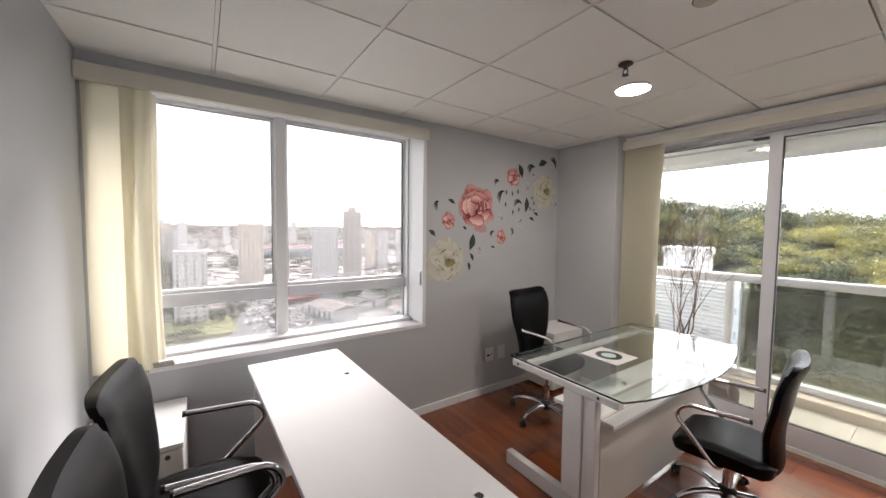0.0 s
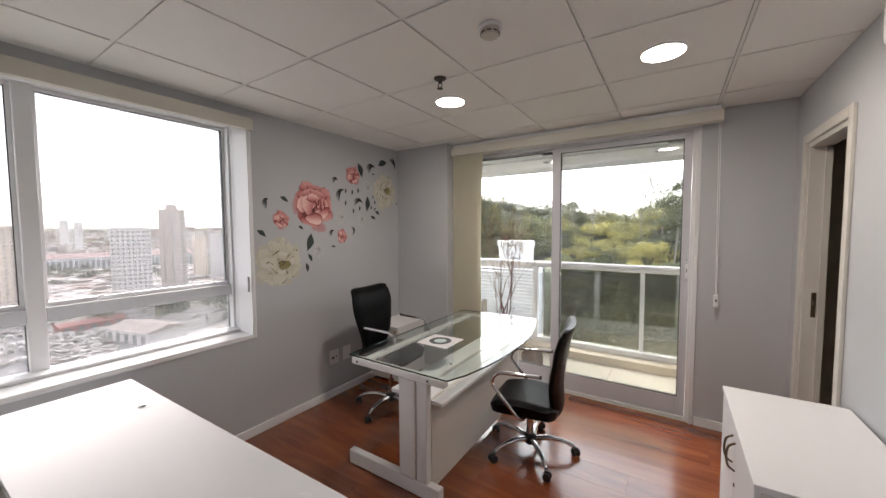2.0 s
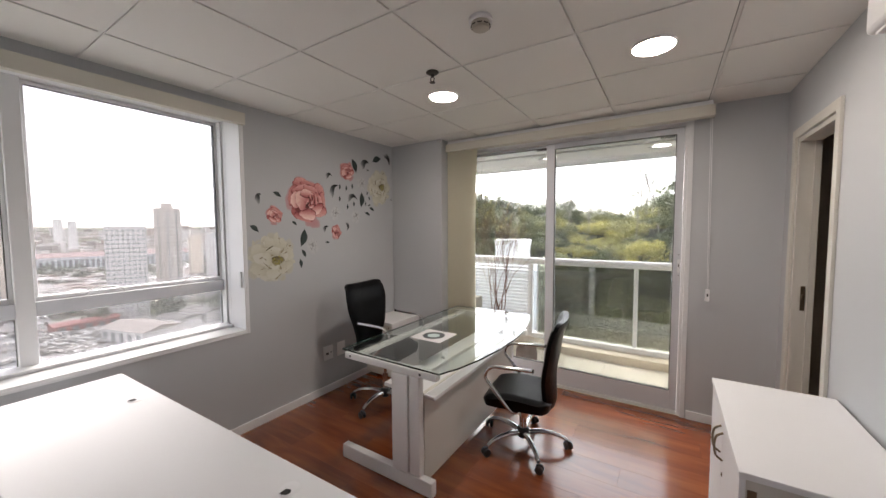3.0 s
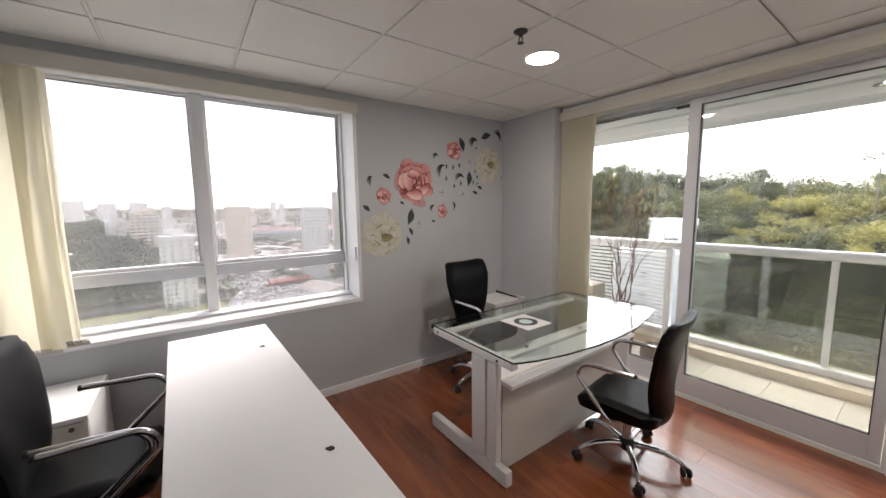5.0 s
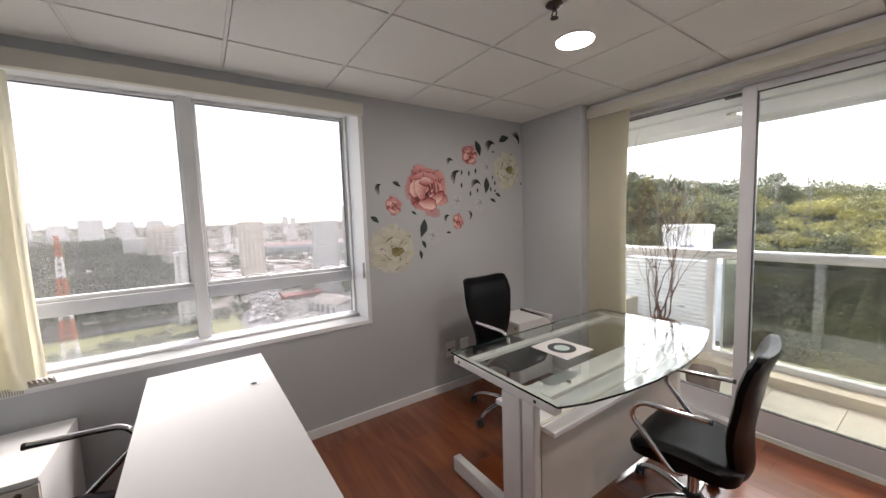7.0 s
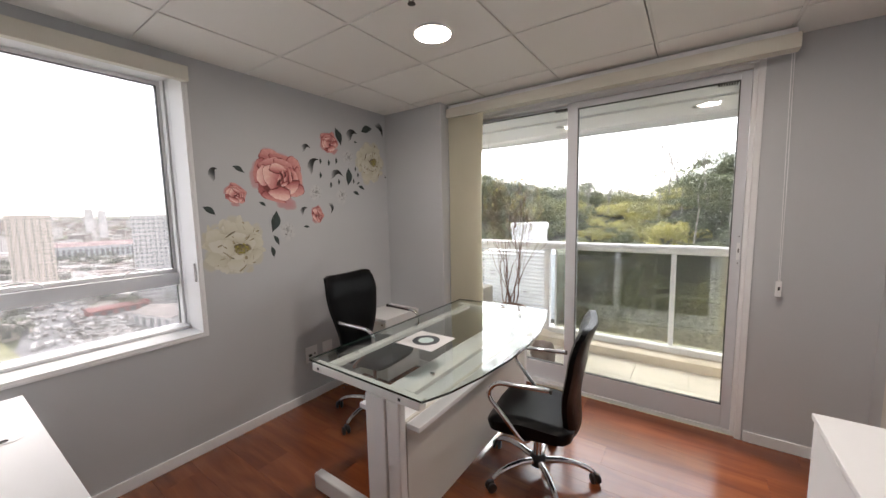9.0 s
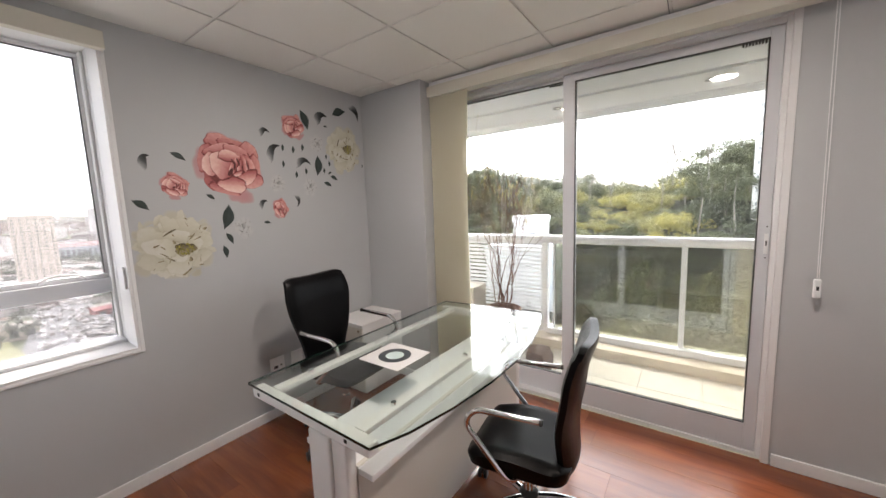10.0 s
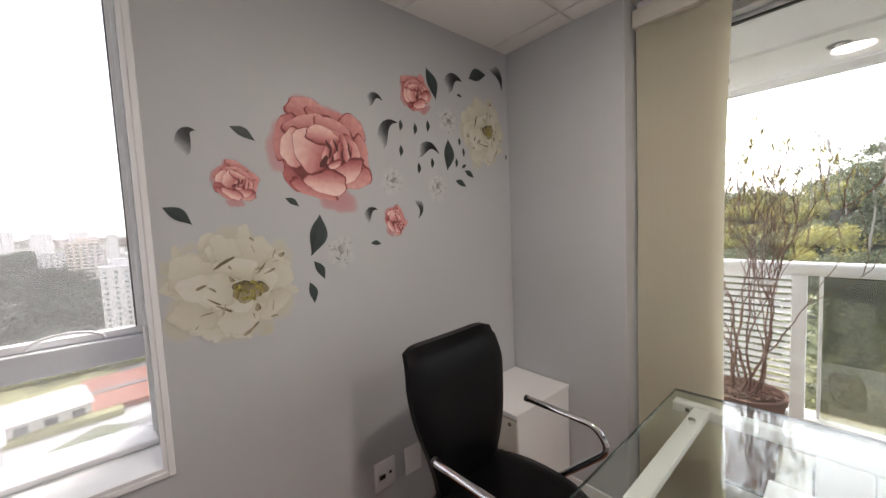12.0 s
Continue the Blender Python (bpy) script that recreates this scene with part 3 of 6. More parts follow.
dark_metal = surf("blackened_metal", (0.06, 0.055, 0.05), 0.45, metal=0.4, var=0.2, fine=60)
sp = thing("sprinkler", (3.488, 1.805, ZC - 0.07), "dark ceiling sprinkler head", "sprinkler")
bm = bmesh.new()
lathe(bm, [(0.036, ZC - 0.0008), (0.038, ZC - 0.006), (0.026, ZC - 0.014), (0.016, ZC - 0.016)], (3.488, 1.805, 0), 24)
part("escutcheon", bm, dark_metal, sp, "dark round cover plate", smooth=True)
bm = bmesh.new()
lathe(bm, [(0.010, ZC - 0.0165), (0.010, ZC - 0.03)], (3.488, 1.805, 0), 12)
for s in (-1, 1):
    tube(bm, [(3.488, 1.805 + s * 0.008, ZC - 0.03), (3.488, 1.805 + s * 0.014, ZC - 0.045), (3.488, 1.805 + s * 0.004, ZC - 0.06)], 0.003, 8)
part("frame_arms", bm, dark_metal, sp, "dark frame arms")
bm = bmesh.new()
lathe(bm, [(0.017, ZC - 0.0605), (0.018, ZC - 0.063), (0.004, ZC - 0.064)], (3.488, 1.805, 0), 16)
part("deflector", bm, dark_metal, sp, "small round deflector")

sm = thing("smoke_detector", (3.155, 1.32, ZC - 0.05), "round off-white ceiling smoke detector", "detector")
bm = bmesh.new()
lathe(bm, [(0.052, ZC - 0.0008), (0.054, ZC - 0.014), (0.050, ZC - 0.018)], (3.155, 1.32, 0), 32)
part("base", bm, white_paint, sm, "off-white base ring", smooth=True)
bm = bmesh.new()
lathe(bm, [(0.040, ZC - 0.0185), (0.043, ZC - 0.030), (0.037, ZC - 0.046), (0.012, ZC - 0.050)], (3.155, 1.32, 0), 32)
# Beige instead of off-white: the head's shaded underside is put into its colour.
part("head", bm, condenser_beige, sm, "domed head in beige, darkened for its shaded underside", smooth=True)
bm = bmesh.new()
for k in range(9):
    a = 2 * math.pi * k / 9
    box(bm, 0.0405, 0.0435, -0.010, 0.010, ZC - 0.038, ZC - 0.034, turn=Matrix.Translation((3.155, 1.32, 0)) @ Matrix.Rotation(a, 4, "Z"))
part("slot", bm, dark_gap, sm, "dark sensing slots")

ac = thing("air_conditioner", (2.9, YS + 0.1, 2.1), "white wall-mounted air conditioner high on the wall", "air conditioner")
bm = bmesh.new()
box(bm, 2.50, 3.33, YS + 0.001, YS + 0.20, 2.14, 2.43, r=0.02, seg=3)
part("casing", bm, white_paint, ac, "rounded white casing", smooth=True)
part("air_flap", boxes((2.55, 3.28, YS + 0.14, YS + 0.19, 2.128, 2.136)), white_metal, ac, "closed white flap")


# ---- chairs ----
def office_chair(drop=0.0, recline=0.0, arm=0.0, spin=0.0):
    t = thing("office_chair", (0, 0, 0), "", "chair")
    zs = 0.545 - drop
    # seat cushion
    bm = bmesh.new()
    n, m = 20, 20
    top, low = [], []
    for j in range(m + 1):
        v = j / m * 2 - 1
        rt, rl = [], []
        for i in range(n + 1):
            u = i / n * 2 - 1
            k = (abs(u) ** 4 + abs(v) ** 4)
            sx = 0.235 * u / max(1, (abs(u) ** 5 + abs(v) ** 5) ** 0.2)
            sy = 0.235 * v / max(1, (abs(u) ** 5 + abs(v) ** 5) ** 0.2)
            dish = 0.012 * (u * u) - 0.03 * max(0, v) ** 3 + 0.008 * math.cos(3 * v)
            edge = -0.022 * max(0, max(abs(u), abs(v)) - 0.8) / 0.2
            rt.append(bm.verts.new((sx, 0.02 + sy, zs + dish + edge)))
            rl.append(bm.verts.new((sx * 0.96, 0.02 + sy * 0.96, zs - 0.094 + (0.02 if max(abs(u), abs(v)) > 0.85 else 0) - 0.012 * max(0, v) ** 3)))
        top.append(rt)
        low.append(rl)
    for g, flip in ((top, False), (low, True)):
        for j in range(m):
            for i in range(n):
                f = (g[j][i], g[j][i + 1], g[j + 1][i + 1], g[j + 1][i])
                bm.faces.new(f[::-1] if flip else f)
    rim = [(0, i) for i in range(n)] + [(j, n) for j in range(m)] + [(m, n - i) for i in range(n)] + [(m - j, 0) for j in range(m)]
    for a, b in zip(rim, rim[1:] + rim[:1]):
        bm.faces.new((low[a[0]][a[1]], low[b[0]][b[1]], top[b[0]][b[1]], top[a[0]][a[1]]))
    part("seat", bm, leather, t, "padded black leather seat", smooth=True)
    # backrest: waisted, widest at two thirds, corners drawn out at the top
    bm = bmesh.new()
    rows = 26
    front, back = [], []
    for j in range(rows + 1):
        s = j / rows
        z = 0.468 - drop + 0.604 * s
        w = 0.155 + 0.098 * (math.sin(math.pi * min(1, max(0, (s - 0.05) / 0.95)) * 0.62) ** 1.5) if s < 0.8 else 0.155 + 0.098 * (math.sin(math.pi * 0.489) ** 1.5) - 0.022 * ((s - 0.8) / 0.2)
        if s < 0.12:
            w *= 0.86 + 0.14 * math.sqrt(max(0.0, 1 - (1 - s / 0.12) ** 2))
        y = -0.178 - recline * s - 0.035 * math.sin(math.pi * s * 0.9) * -1 * (1 - 0.6 * max(0.0, min(1.0, (s - 0.25) / 0.45)) ** 2 * (3 - 2 * max(0.0, min(1.0, (s - 0.25) / 0.45)))) - 0.03 * s - 0.03 * max(0, s - 0.7) / 0.3 * (s - 0.7) / 0.3
        rf, rb = [], []
        cols = 14
        for i in range(cols + 1):
            u = i / cols * 2 - 1
            zz = z + (0.014 * (u * u) * max(0, s - 0.85) / 0.15 if s > 0.85 else 0)
            if s > 0.95:
                zz -= 0.02 * max(0, abs(u) - 0.82) / 0.18
            pad = 0.026 * (1 - abs(u) ** 6) * (min(1, (1 - s) / 0.06 + 0.25) if s > 0.9 else min(1, s / 0.08 + 0.3))
            hollow = -0.028 * (1 - u * u)
            rf.append(bm.verts.new((w * u, y + hollow + 0.012 + pad, zz)))
            rb.append(bm.verts.new((w * u, y + hollow - 0.012 - pad * 0.7, zz)))
        front.append(rf)
        back.append(rb)
    for g, flip in ((front, True), (back, False)):
        for j in range(rows):
            for i in range(cols):
                f = (g[j][i], g[j][i + 1], g[j + 1][i + 1], g[j + 1][i])
                bm.faces.new(f[::-1] if flip else f)
    rim = [(0, i) for i in range(cols)] + [(j, cols) for j in range(rows)] + [(rows, cols - i) for i in range(cols)] + [(rows - j, 0) for j in range(rows)]
    for a, b in zip(rim, rim[1:] + rim[:1]):
        bm.faces.new((back[a[0]][a[1]], back[b[0]][b[1]], front[b[0]][b[1]], front[a[0]][a[1]]))
    part("backrest", bm, leather, t, "waisted black leather backrest", smooth=True)
    # arms
    for s in (-1, 1):
        bm = bmesh.new()
        x = 0.262 * s
        za = 0.765 - drop
        tube(bm, rounded([(x, -0.062 + arm, za + 0.010), (x, 0.215 + arm, za), (x, 0.262 + arm, za - 0.075), (x * 0.96, 0.02, 0.462 - drop), (x * 0.60, 0.0, 0.438 - drop)], 0.055, 7), 0.0125, 12)
        rest = part("armrest", bm, chrome, t, "bent chrome tube armrest", smooth=True)
        bm = bmesh.new()
        tube(bm, [(x, arm - 0.074, za + 0.0105), (x, arm - 0.0625, za + 0.0100)], 0.0135, 12)
        part("end_cap", bm, plastic_black, rest, "black end cap")
    # mechanism, column, base
    part("mechanism", boxes((-0.10, 0.10, -0.12, 0.13, 0.415 - drop, 0.452 - drop), (-0.035, 0.035, -0.19, -0.12, 0.425 - drop, 0.445 - drop), r=0.006), plastic_black, t, "black tilt mechanism")
    bm = bmesh.new()
    lathe(bm, [(0.026, 0.13), (0.026, 0.27), (0.015, 0.272), (0.015, 0.416 - drop)], (0, 0, 0), 16)
    part("gas_column", bm, chrome, t, "chrome gas column", smooth=True)
    bm = bmesh.new()
    lathe(bm, [(0.028, 0.055), (0.044, 0.07), (0.046, 0.115), (0.032, 0.132)], (0, 0, 0), 20)
    part("hub", bm, plastic_black, t, "black base hub", smooth=True)
    for k in range(5):
        a = 2 * math.pi * k / 5 + spin
        c, s = math.cos(a), math.sin(a)
        bm = bmesh.new()
        prof = [(0.035, 0.096), (0.12, 0.108), (0.20, 0.104), (0.26, 0.088), (0.298, 0.066)]
        tube(bm, [(c * r, s * r, z) for r, z in prof], 0.013, 12, radii=[0.020, 0.018, 0.016, 0.0145, 0.013])
        leg = part("base_leg", bm, chrome, t, "arched chrome base leg", smooth=True)
        bm = bmesh.new()
        m = Matrix.Translation((c * 0.312, s * 0.312, 0)) @ Matrix.Rotation(a + 1.1 + k, 4, "Z")
        for sd in (-1, 1):
            q = bmesh.new()
            lathe(q, [(0.018, sd * 0.007), (0.0265, sd * 0.010), (0.0265, sd * 0.022), (0.018, sd * 0.026)], (0, 0, 0), 16, axis="y")
            me = bpy.data.meshes.new("tmp")
            bmesh.ops.translate(q, verts=q.verts, vec=(0, 0, 0.0267))
            q.transform(m)
            q.to_mesh(me)
            q.free()
            bm.from_mesh(me)
            bpy.data.meshes.remove(me)
        box(bm, -0.018, 0.016, -0.009, 0.009, 0.03, 0.062, r=0.004, turn=m)
        part("caster", bm, plastic_black, leg, "black twin-wheel caster", smooth=True)
    return t


BLACK_CHAIR = "black leather office chair with chrome arms"
first = office_chair(0.0)
tagged(first, BLACK_CHAIR + " behind the glass desk", "chair", "black office chairs")
c3 = copy_thing(first, pose(1.56, 2.368, 0, 0, 0, -90 - 4))
tagged(c3, BLACK_CHAIR + " by the window pedestal")
c4 = copy_thing(first, pose(1.575, 1.812, 0, 0, 0, -90 + 2))
tagged(c4, BLACK_CHAIR + " beside the white desk")
first.matrix_basis = pose(4.035, 2.71, 0, 0, 0, 180 + 4)
c2 = office_chair(0.12, 0.02, -0.045, radians(-5))
tagged(c2, BLACK_CHAIR + " set low before the desk", "chair", "black office chairs")
c2.matrix_basis = pose(4.087, 1.440, 0, 0, 0, 8)

# ---- glass desk ----
gd = thing("glass_desk", (4.05, 2.0, 0), "white steel desk with a bowed clear glass top", "desk")
outline = [(3.283, 2.405), (3.272, 1.632), (3.40, 1.580), (3.60, 1.535), (3.85, 1.505), (4.10, 1.500), (4.33, 1.520), (4.58, 1.570), (4.78, 1.625), (4.845, 1.650), (4.83, 2.00), (4.80, 2.405)]
bm = prism(bmesh.new(), outline, 0.760, 0.770, 0.0015)
top = part("glass_top", bm, desk_glass, gd, "clear greenish glass top")
top.visible_shadow = False
bm = bmesh.new()
pts = [V((x, y, 0.765)) for x, y in outline]
for a, b in zip(pts, pts[1:] + pts[:1]):
    d = (b - a).normalized()
    n_ = V((d.y, -d.x, 0)) * 0.0022
    if n_.dot((a + b) / 2 - V((4.05, 2.0, 0.765))) < 0:
        n_ = -n_
    q = [a + V((0, 0, -0.0048)), b + V((0, 0, -0.0048)), b + V((0, 0, 0.0048)), a + V((0, 0, 0.0048))]
    vs = [bm.verts.new(p + n_ * 0.2) for p in q] + [bm.verts.new(p + n_) for p in q]
    for f in ((0, 1, 2, 3), (7, 6, 5, 4), (0, 4, 5, 1), (1, 5, 6, 2), (2, 6, 7, 3), (3, 7, 4, 0)):
        bm.faces.new([vs[i] for i in f])
part("glass_edge", bm, glass_edge, top, "dark green ground glass edge")
for x0, x1, lab in ((3.295, 3.345, "near"), (4.735, 4.785, "far")):
    fr = part("end_frame", boxes((x0, x1, 1.665, 2.400, 0.700, 0.745), (x0, x1, 1.700, 2.440, 0.0, 0.092), (x0 - 0.004, x1 + 0.002, 1.868, 1.992, 0.094, 0.699), (x0 + 0.004, x1, 1.787, 1.866, 0.094, 0.699), r=0.007), steel_white, gd, "white steel end frame")
    for y in (1.77, 2.34):
        part("bolt", boxes((x0 - 0.003, x0, y, y + 0.014, 0.716, 0.730), r=0.001), rubber, fr, "dark bolt head")
for y0, y1 in ((2.272, 2.325), (1.735, 1.79)):
    rl = part("top_rail", boxes((3.346, 4.734, y0, y1, 0.722, 0.745), r=0.003), steel_white, gd, "long white steel rail")
    for x in (3.52, 4.05, 4.60):
        bm = bmesh.new()
        lathe(bm, [(0.012, 0.7455), (0.012, 0.7595)], (x, (y0 + y1) / 2, 0), 12)
        part("glass_pad", bm, chrome, rl, "small metal glass pad")
part("modesty_panel", boxes((3.348, 4.734, 1.786, 1.804, 0.032, 0.59), r=0.002), cream_board, gd, "large off-white modesty panel")
part("shelf", boxes((3.347, 4.70, 1.712, 1.785, 0.560, 0.585), (3.35, 4.70, 1.805, 2.10, 0.560, 0.585), r=0.003), desk_white, gd, "white shelf under the glass")

pad = thing("table_mat", (3.823, 2.035, 0.77), "square white mat with a dark ring, lying on the glass desk", "mat")
part("board", boxes((3.700, 3.945, 1.905, 2.165, 0.7705, 0.7735), r=0.001), paper_white, pad, "square white board")
bm = bmesh.new()
lathe(bm, [(0.082, 0.7737), (0.082, 0.7743), (0.047, 0.7743), (0.047, 0.7737)], (3.823, 2.035, 0), 48)
part("ring", bm, ring_grey, pad, "dark grey ring")
bm = bmesh.new()
lathe(bm, [(0.046, 0.7737), (0.046, 0.7740), (0.001, 0.7741)], (3.823, 2.035, 0), 40)
part("disc", bm, mint, pad, "pale disc inside the ring")

# ---- white desk ----
wd = thing("white_desk", (2.1, 2.15, 0), "long white laminate desk against the window wall", "desk")
TURN_W = Matrix.Translation((2.085, 3.175, 0)) @ Matrix.Rotation(radians(1.4), 4, "Z")
bm = bmesh.new()
box(bm, -0.277, 0.277, -2.05, 0.0, 0.732, 0.757, r=0.0025, turn=TURN_W)
part("desk_top", bm, desk_white, wd, "smooth white top")
for y in (-0.05, -2.0):
    bm = bmesh.new()
    box(bm, -0.25, 0.25, y - 0.012, y + 0.012, 0.0, 0.7315, r=0.002, turn=TURN_W)
    part("side_panel", bm, desk_white, wd, "white end panel")
bm = bmesh.new()
box(bm, -0.009, 0.009, -1.985, -0.065, 0.25, 0.7315, turn=TURN_W)
part("back_panel", bm, cream_board, wd, "off-white stretcher panel")
for gx, gy, open_ in ((2.288, 2.72, 0.3), (2.318, 1.565, 1.0)):
    g = bmesh.new()
    lathe(g, [(0.031, 0.7572), (0.033, 0.7585), (0.030, 0.7600), (0.004, 0.7602)], (gx, gy, 0), 28)
    gr = part("grommet", g, white_paint, wd, "round white cable cover", smooth=True)
    g = bmesh.new()
    lathe(g, [(0.013, 0.7603), (0.012, 0.7609)], (gx - 0.014, gy - 0.006, 0), 12)
    box(g, gx - 0.030, gx - 0.006, gy - 0.006, gy + 0.008, 0.7603, 0.7608)
    part("cable_hole", g, dark_gap, gr, "dark cable hole")

# ---- pedestals and cabinet ----


def pedestal(x0, x1, y0, y1, h, face, label):
    t = thing("pedestal", ((x0 + x1) / 2, (y0 + y1) / 2, 0), label, "pedestal", "white drawer pedestals")
    part("body", boxes((x0 + 0.012, x1 - 0.002, y0 + (0.018 if face == "s" else 0.004), y1 - 0.002, 0.03, h - 0.022)), desk_white, t, "white pedestal body")
    part("top", boxes((x0, x1, y0, y1, h - 0.021, h), r=0.002), desk_white, t, "white top board")
    zs = [0.035, 0.215, 0.395, h - 0.028]
    for a, b in zip(zs, zs[1:]):
        if face == "s":
            d = part("drawer", boxes((x0 + 0.014, x1 - 0.004, y0 + 0.002, y0 + 0.0175, a, b - 0.004), r=0.001), cream_board, t, "off-white drawer front")
        else:
            d = part("drawer", boxes((x0 + 0.001, x0 + 0.0115, y0 + 0.006, y1 - 0.004, a, b - 0.004), r=0.001), cream_board, t, "off-white drawer front")
    g = bmesh.new()
    if face == "s":
        lathe(g, [(0.011, 0.0), (0.011, -0.004), (0.004, -0.006)], (x1 - 0.06, y0 + 0.0015, h - 0.055), 14, axis="y")
    else:
        lathe(g, [(0.009, 0.0), (0.009, -0.004), (0.004, -0.006)], (x0 + 0.0005, y0 + 0.045, h - 0.055), 14, axis="x")
    part("lock", g, bronze, t, "small round lock")
    return t


pedestal(XW + 0.02, 1.500, 2.745, 3.288, 0.594, "s", "white drawer pedestal in the window corner behind a chair")
pedestal(4.40, 4.862, 2.935, 3.30, 0.597, "w", "white drawer pedestal in the corner by the flowered wall")

cb = thing("low_cabinet", (3.57, 0.13, 0), "low white two-door cabinet beside the doorway", "cabinet")
part("body", boxes((3.150, 3.975, YS + 0.017, 0.352, 0.04, 0.748)), cream_board, cb, "off-white cabinet body")
part("top", boxes((3.135, 3.990, YS + 0.016, 0.374, 0.749, 0.772), r=0.003), desk_white, cb, "white top board")
part("plinth", boxes((3.16, 3.965, YS + 0.03, 0.33, 0, 0.039)), desk_white, cb, "recessed plinth")
for x0, x1, hx in ((3.152, 3.561, 3.53), (3.564, 3.973, 3.60)):
    d = part("cabinet_door", boxes((x0, x1, 0.3525, 0.370, 0.045, 0.742), r=0.0015), desk_white, cb, "white cabinet door")
    g = bmesh.new()
    tube(g, rounded([(hx, 0.371, 0.70), (hx, 0.395, 0.685), (hx, 0.402, 0.64), (hx, 0.395, 0.595), (hx, 0.371, 0.58)], 0.02, 4), 0.0045, 8)
    part("handle", g, bronze, d, "arched bronze handle", smooth=True)
g = bmesh.new()
lathe(g, [(0.008, 0.0), (0.008, 0.003), (0.003, 0.004)], (3.53, 0.3705, 0.52), 12, axis="y")
part("keyhole", g, bronze, cb, "small bronze keyhole")
part("hinge", boxes((3.1455, 3.15, 0.325, 0.349, 0.66, 0.71)), bronze, cb, "brown hinge")

# sockets
for x0, x1, lab in ((3.845, 3.955, "white double data socket on the grey wall"), (4.01, 4.105, "blank white wall plate beside the data socket")):
    s = thing("socket", ((x0 + x1) / 2, YN, 0.32), lab, "socket", "wall plates")
    part("plate", boxes((x0, x1, YN - 0.009, YN - 0.0005, 0.315, 0.448), r=0.003), white_paint, s, "white plate")
    if x0 < 4:
        part("port", boxes((x0 + 0.025, x0 + 0.055, YN - 0.0105, YN - 0.0092, 0.365, 0.385), (x0 + 0.075, x0 + 0.088, YN - 0.0105, YN - 0.0092, 0.376, 0.388)), rubber, s, "dark port openings")

# ---- wall decals: flowers and leaves of thin film ----


def tone_paint(name, stops, rough=0.55, scale=40, vary=0.12):
    """Colour by the mesh's own tone, 0 to 1, with fine blotches."""
    m = bpy.data.materials.new(name)
    m.use_nodes = True
    n, l = m.node_tree.nodes, m.node_tree.links
    b = n["Principled BSDF"]
    b.inputs["Roughness"].default_value = rough
    at, co, nz, ramp, ma = n.new("ShaderNodeAttribute"), n.new("ShaderNodeNewGeometry"), n.new("ShaderNodeTexNoise"), n.new("ShaderNodeValToRGB"), n.new("ShaderNodeMath")
    at.attribute_name = "tone"
    nz.inputs["Scale"].default_value, nz.inputs["Detail"].default_value = scale, 5
    l.new(co.outputs["Position"], nz.inputs["Vector"])
    ma.operation = "MULTIPLY_ADD"
    l.new(nz.outputs["Fac"], ma.inputs[0])
    ma.inputs[1].default_value = vary * 2
    sub = n.new("ShaderNodeMath")
    sub.inputs[1].default_value = -vary
    l.new(at.outputs["Fac"], sub.inputs[0])
    l.new(sub.outputs[0], ma.inputs[2])
    l.new(ma.outputs[0], ramp.inputs[0])
    e = ramp.color_ramp.elements
    e[0].position, e[0].color = stops[0][0], (*stops[0][1], 1)
    e[1].position, e[1].color = stops[-1][0], (*stops[-1][1], 1)
    for p, c in stops[1:-1]:
        e.new(p).color = (*c, 1)
    l.new(ramp.outputs[0], b.inputs["Base Color"])
    return m


WALL_TONE = (0.50, 0.518, 0.54)
pink_film = tone_paint("pink_film", [(0, (0.07, 0.012, 0.012)), (0.18, (0.26, 0.05, 0.05)), (0.44, (0.48, 0.14, 0.14)), (0.72, (0.69, 0.33, 0.31)), (1, (0.90, 0.67, 0.62))], scale=70, vary=0.09)
blush_film = tone_paint("blush_film", [(0, (0.55, 0.25, 0.26)), (0.5, (0.52, 0.33, 0.345)), (1, WALL_TONE)], scale=25)
cream_film = tone_paint("cream_film", [(0, (0.07, 0.055, 0.025)), (0.2, (0.30, 0.25, 0.15)), (0.45, (0.50, 0.48, 0.38)), (0.8, (0.60, 0.585, 0.49)), (1, (0.64, 0.63, 0.57))], scale=60, vary=0.08)
cream_wash = tone_paint("cream_wash", [(0, (0.52, 0.50, 0.40)), (0.5, (0.54, 0.53, 0.46)), (1, WALL_TONE)], scale=25)
ghost_film = tone_paint("ghost_film", [(0, (0.20, 0.20, 0.20)), (0.3, (0.44, 0.45, 0.46)), (0.7, (0.55, 0.56, 0.57)), (1, (0.505, 0.52, 0.54))], scale=60)
ghost_wash = tone_paint("ghost_wash", [(0, (0.54, 0.55, 0.56)), (0.5, (0.51, 0.52, 0.54)), (1, WALL_TONE)], scale=25)
leaf_film = tone_paint("leaf_film", [(0, (0.012, 0.018, 0.018)), (0.5, (0.045, 0.07, 0.066)), (1, (0.15, 0.19, 0.18))])
swoosh_film = tone_paint("swoosh_film", [(0, (0.012, 0.014, 0.015)), (0.4, (0.06, 0.07, 0.075)), (0.75, (0.24, 0.25, 0.26)), (1, WALL_TONE)])
stamen_film = tone_paint("stamen_film", [(0, (0.03, 0.025, 0.01)), (1, (0.50, 0.44, 0.10))])


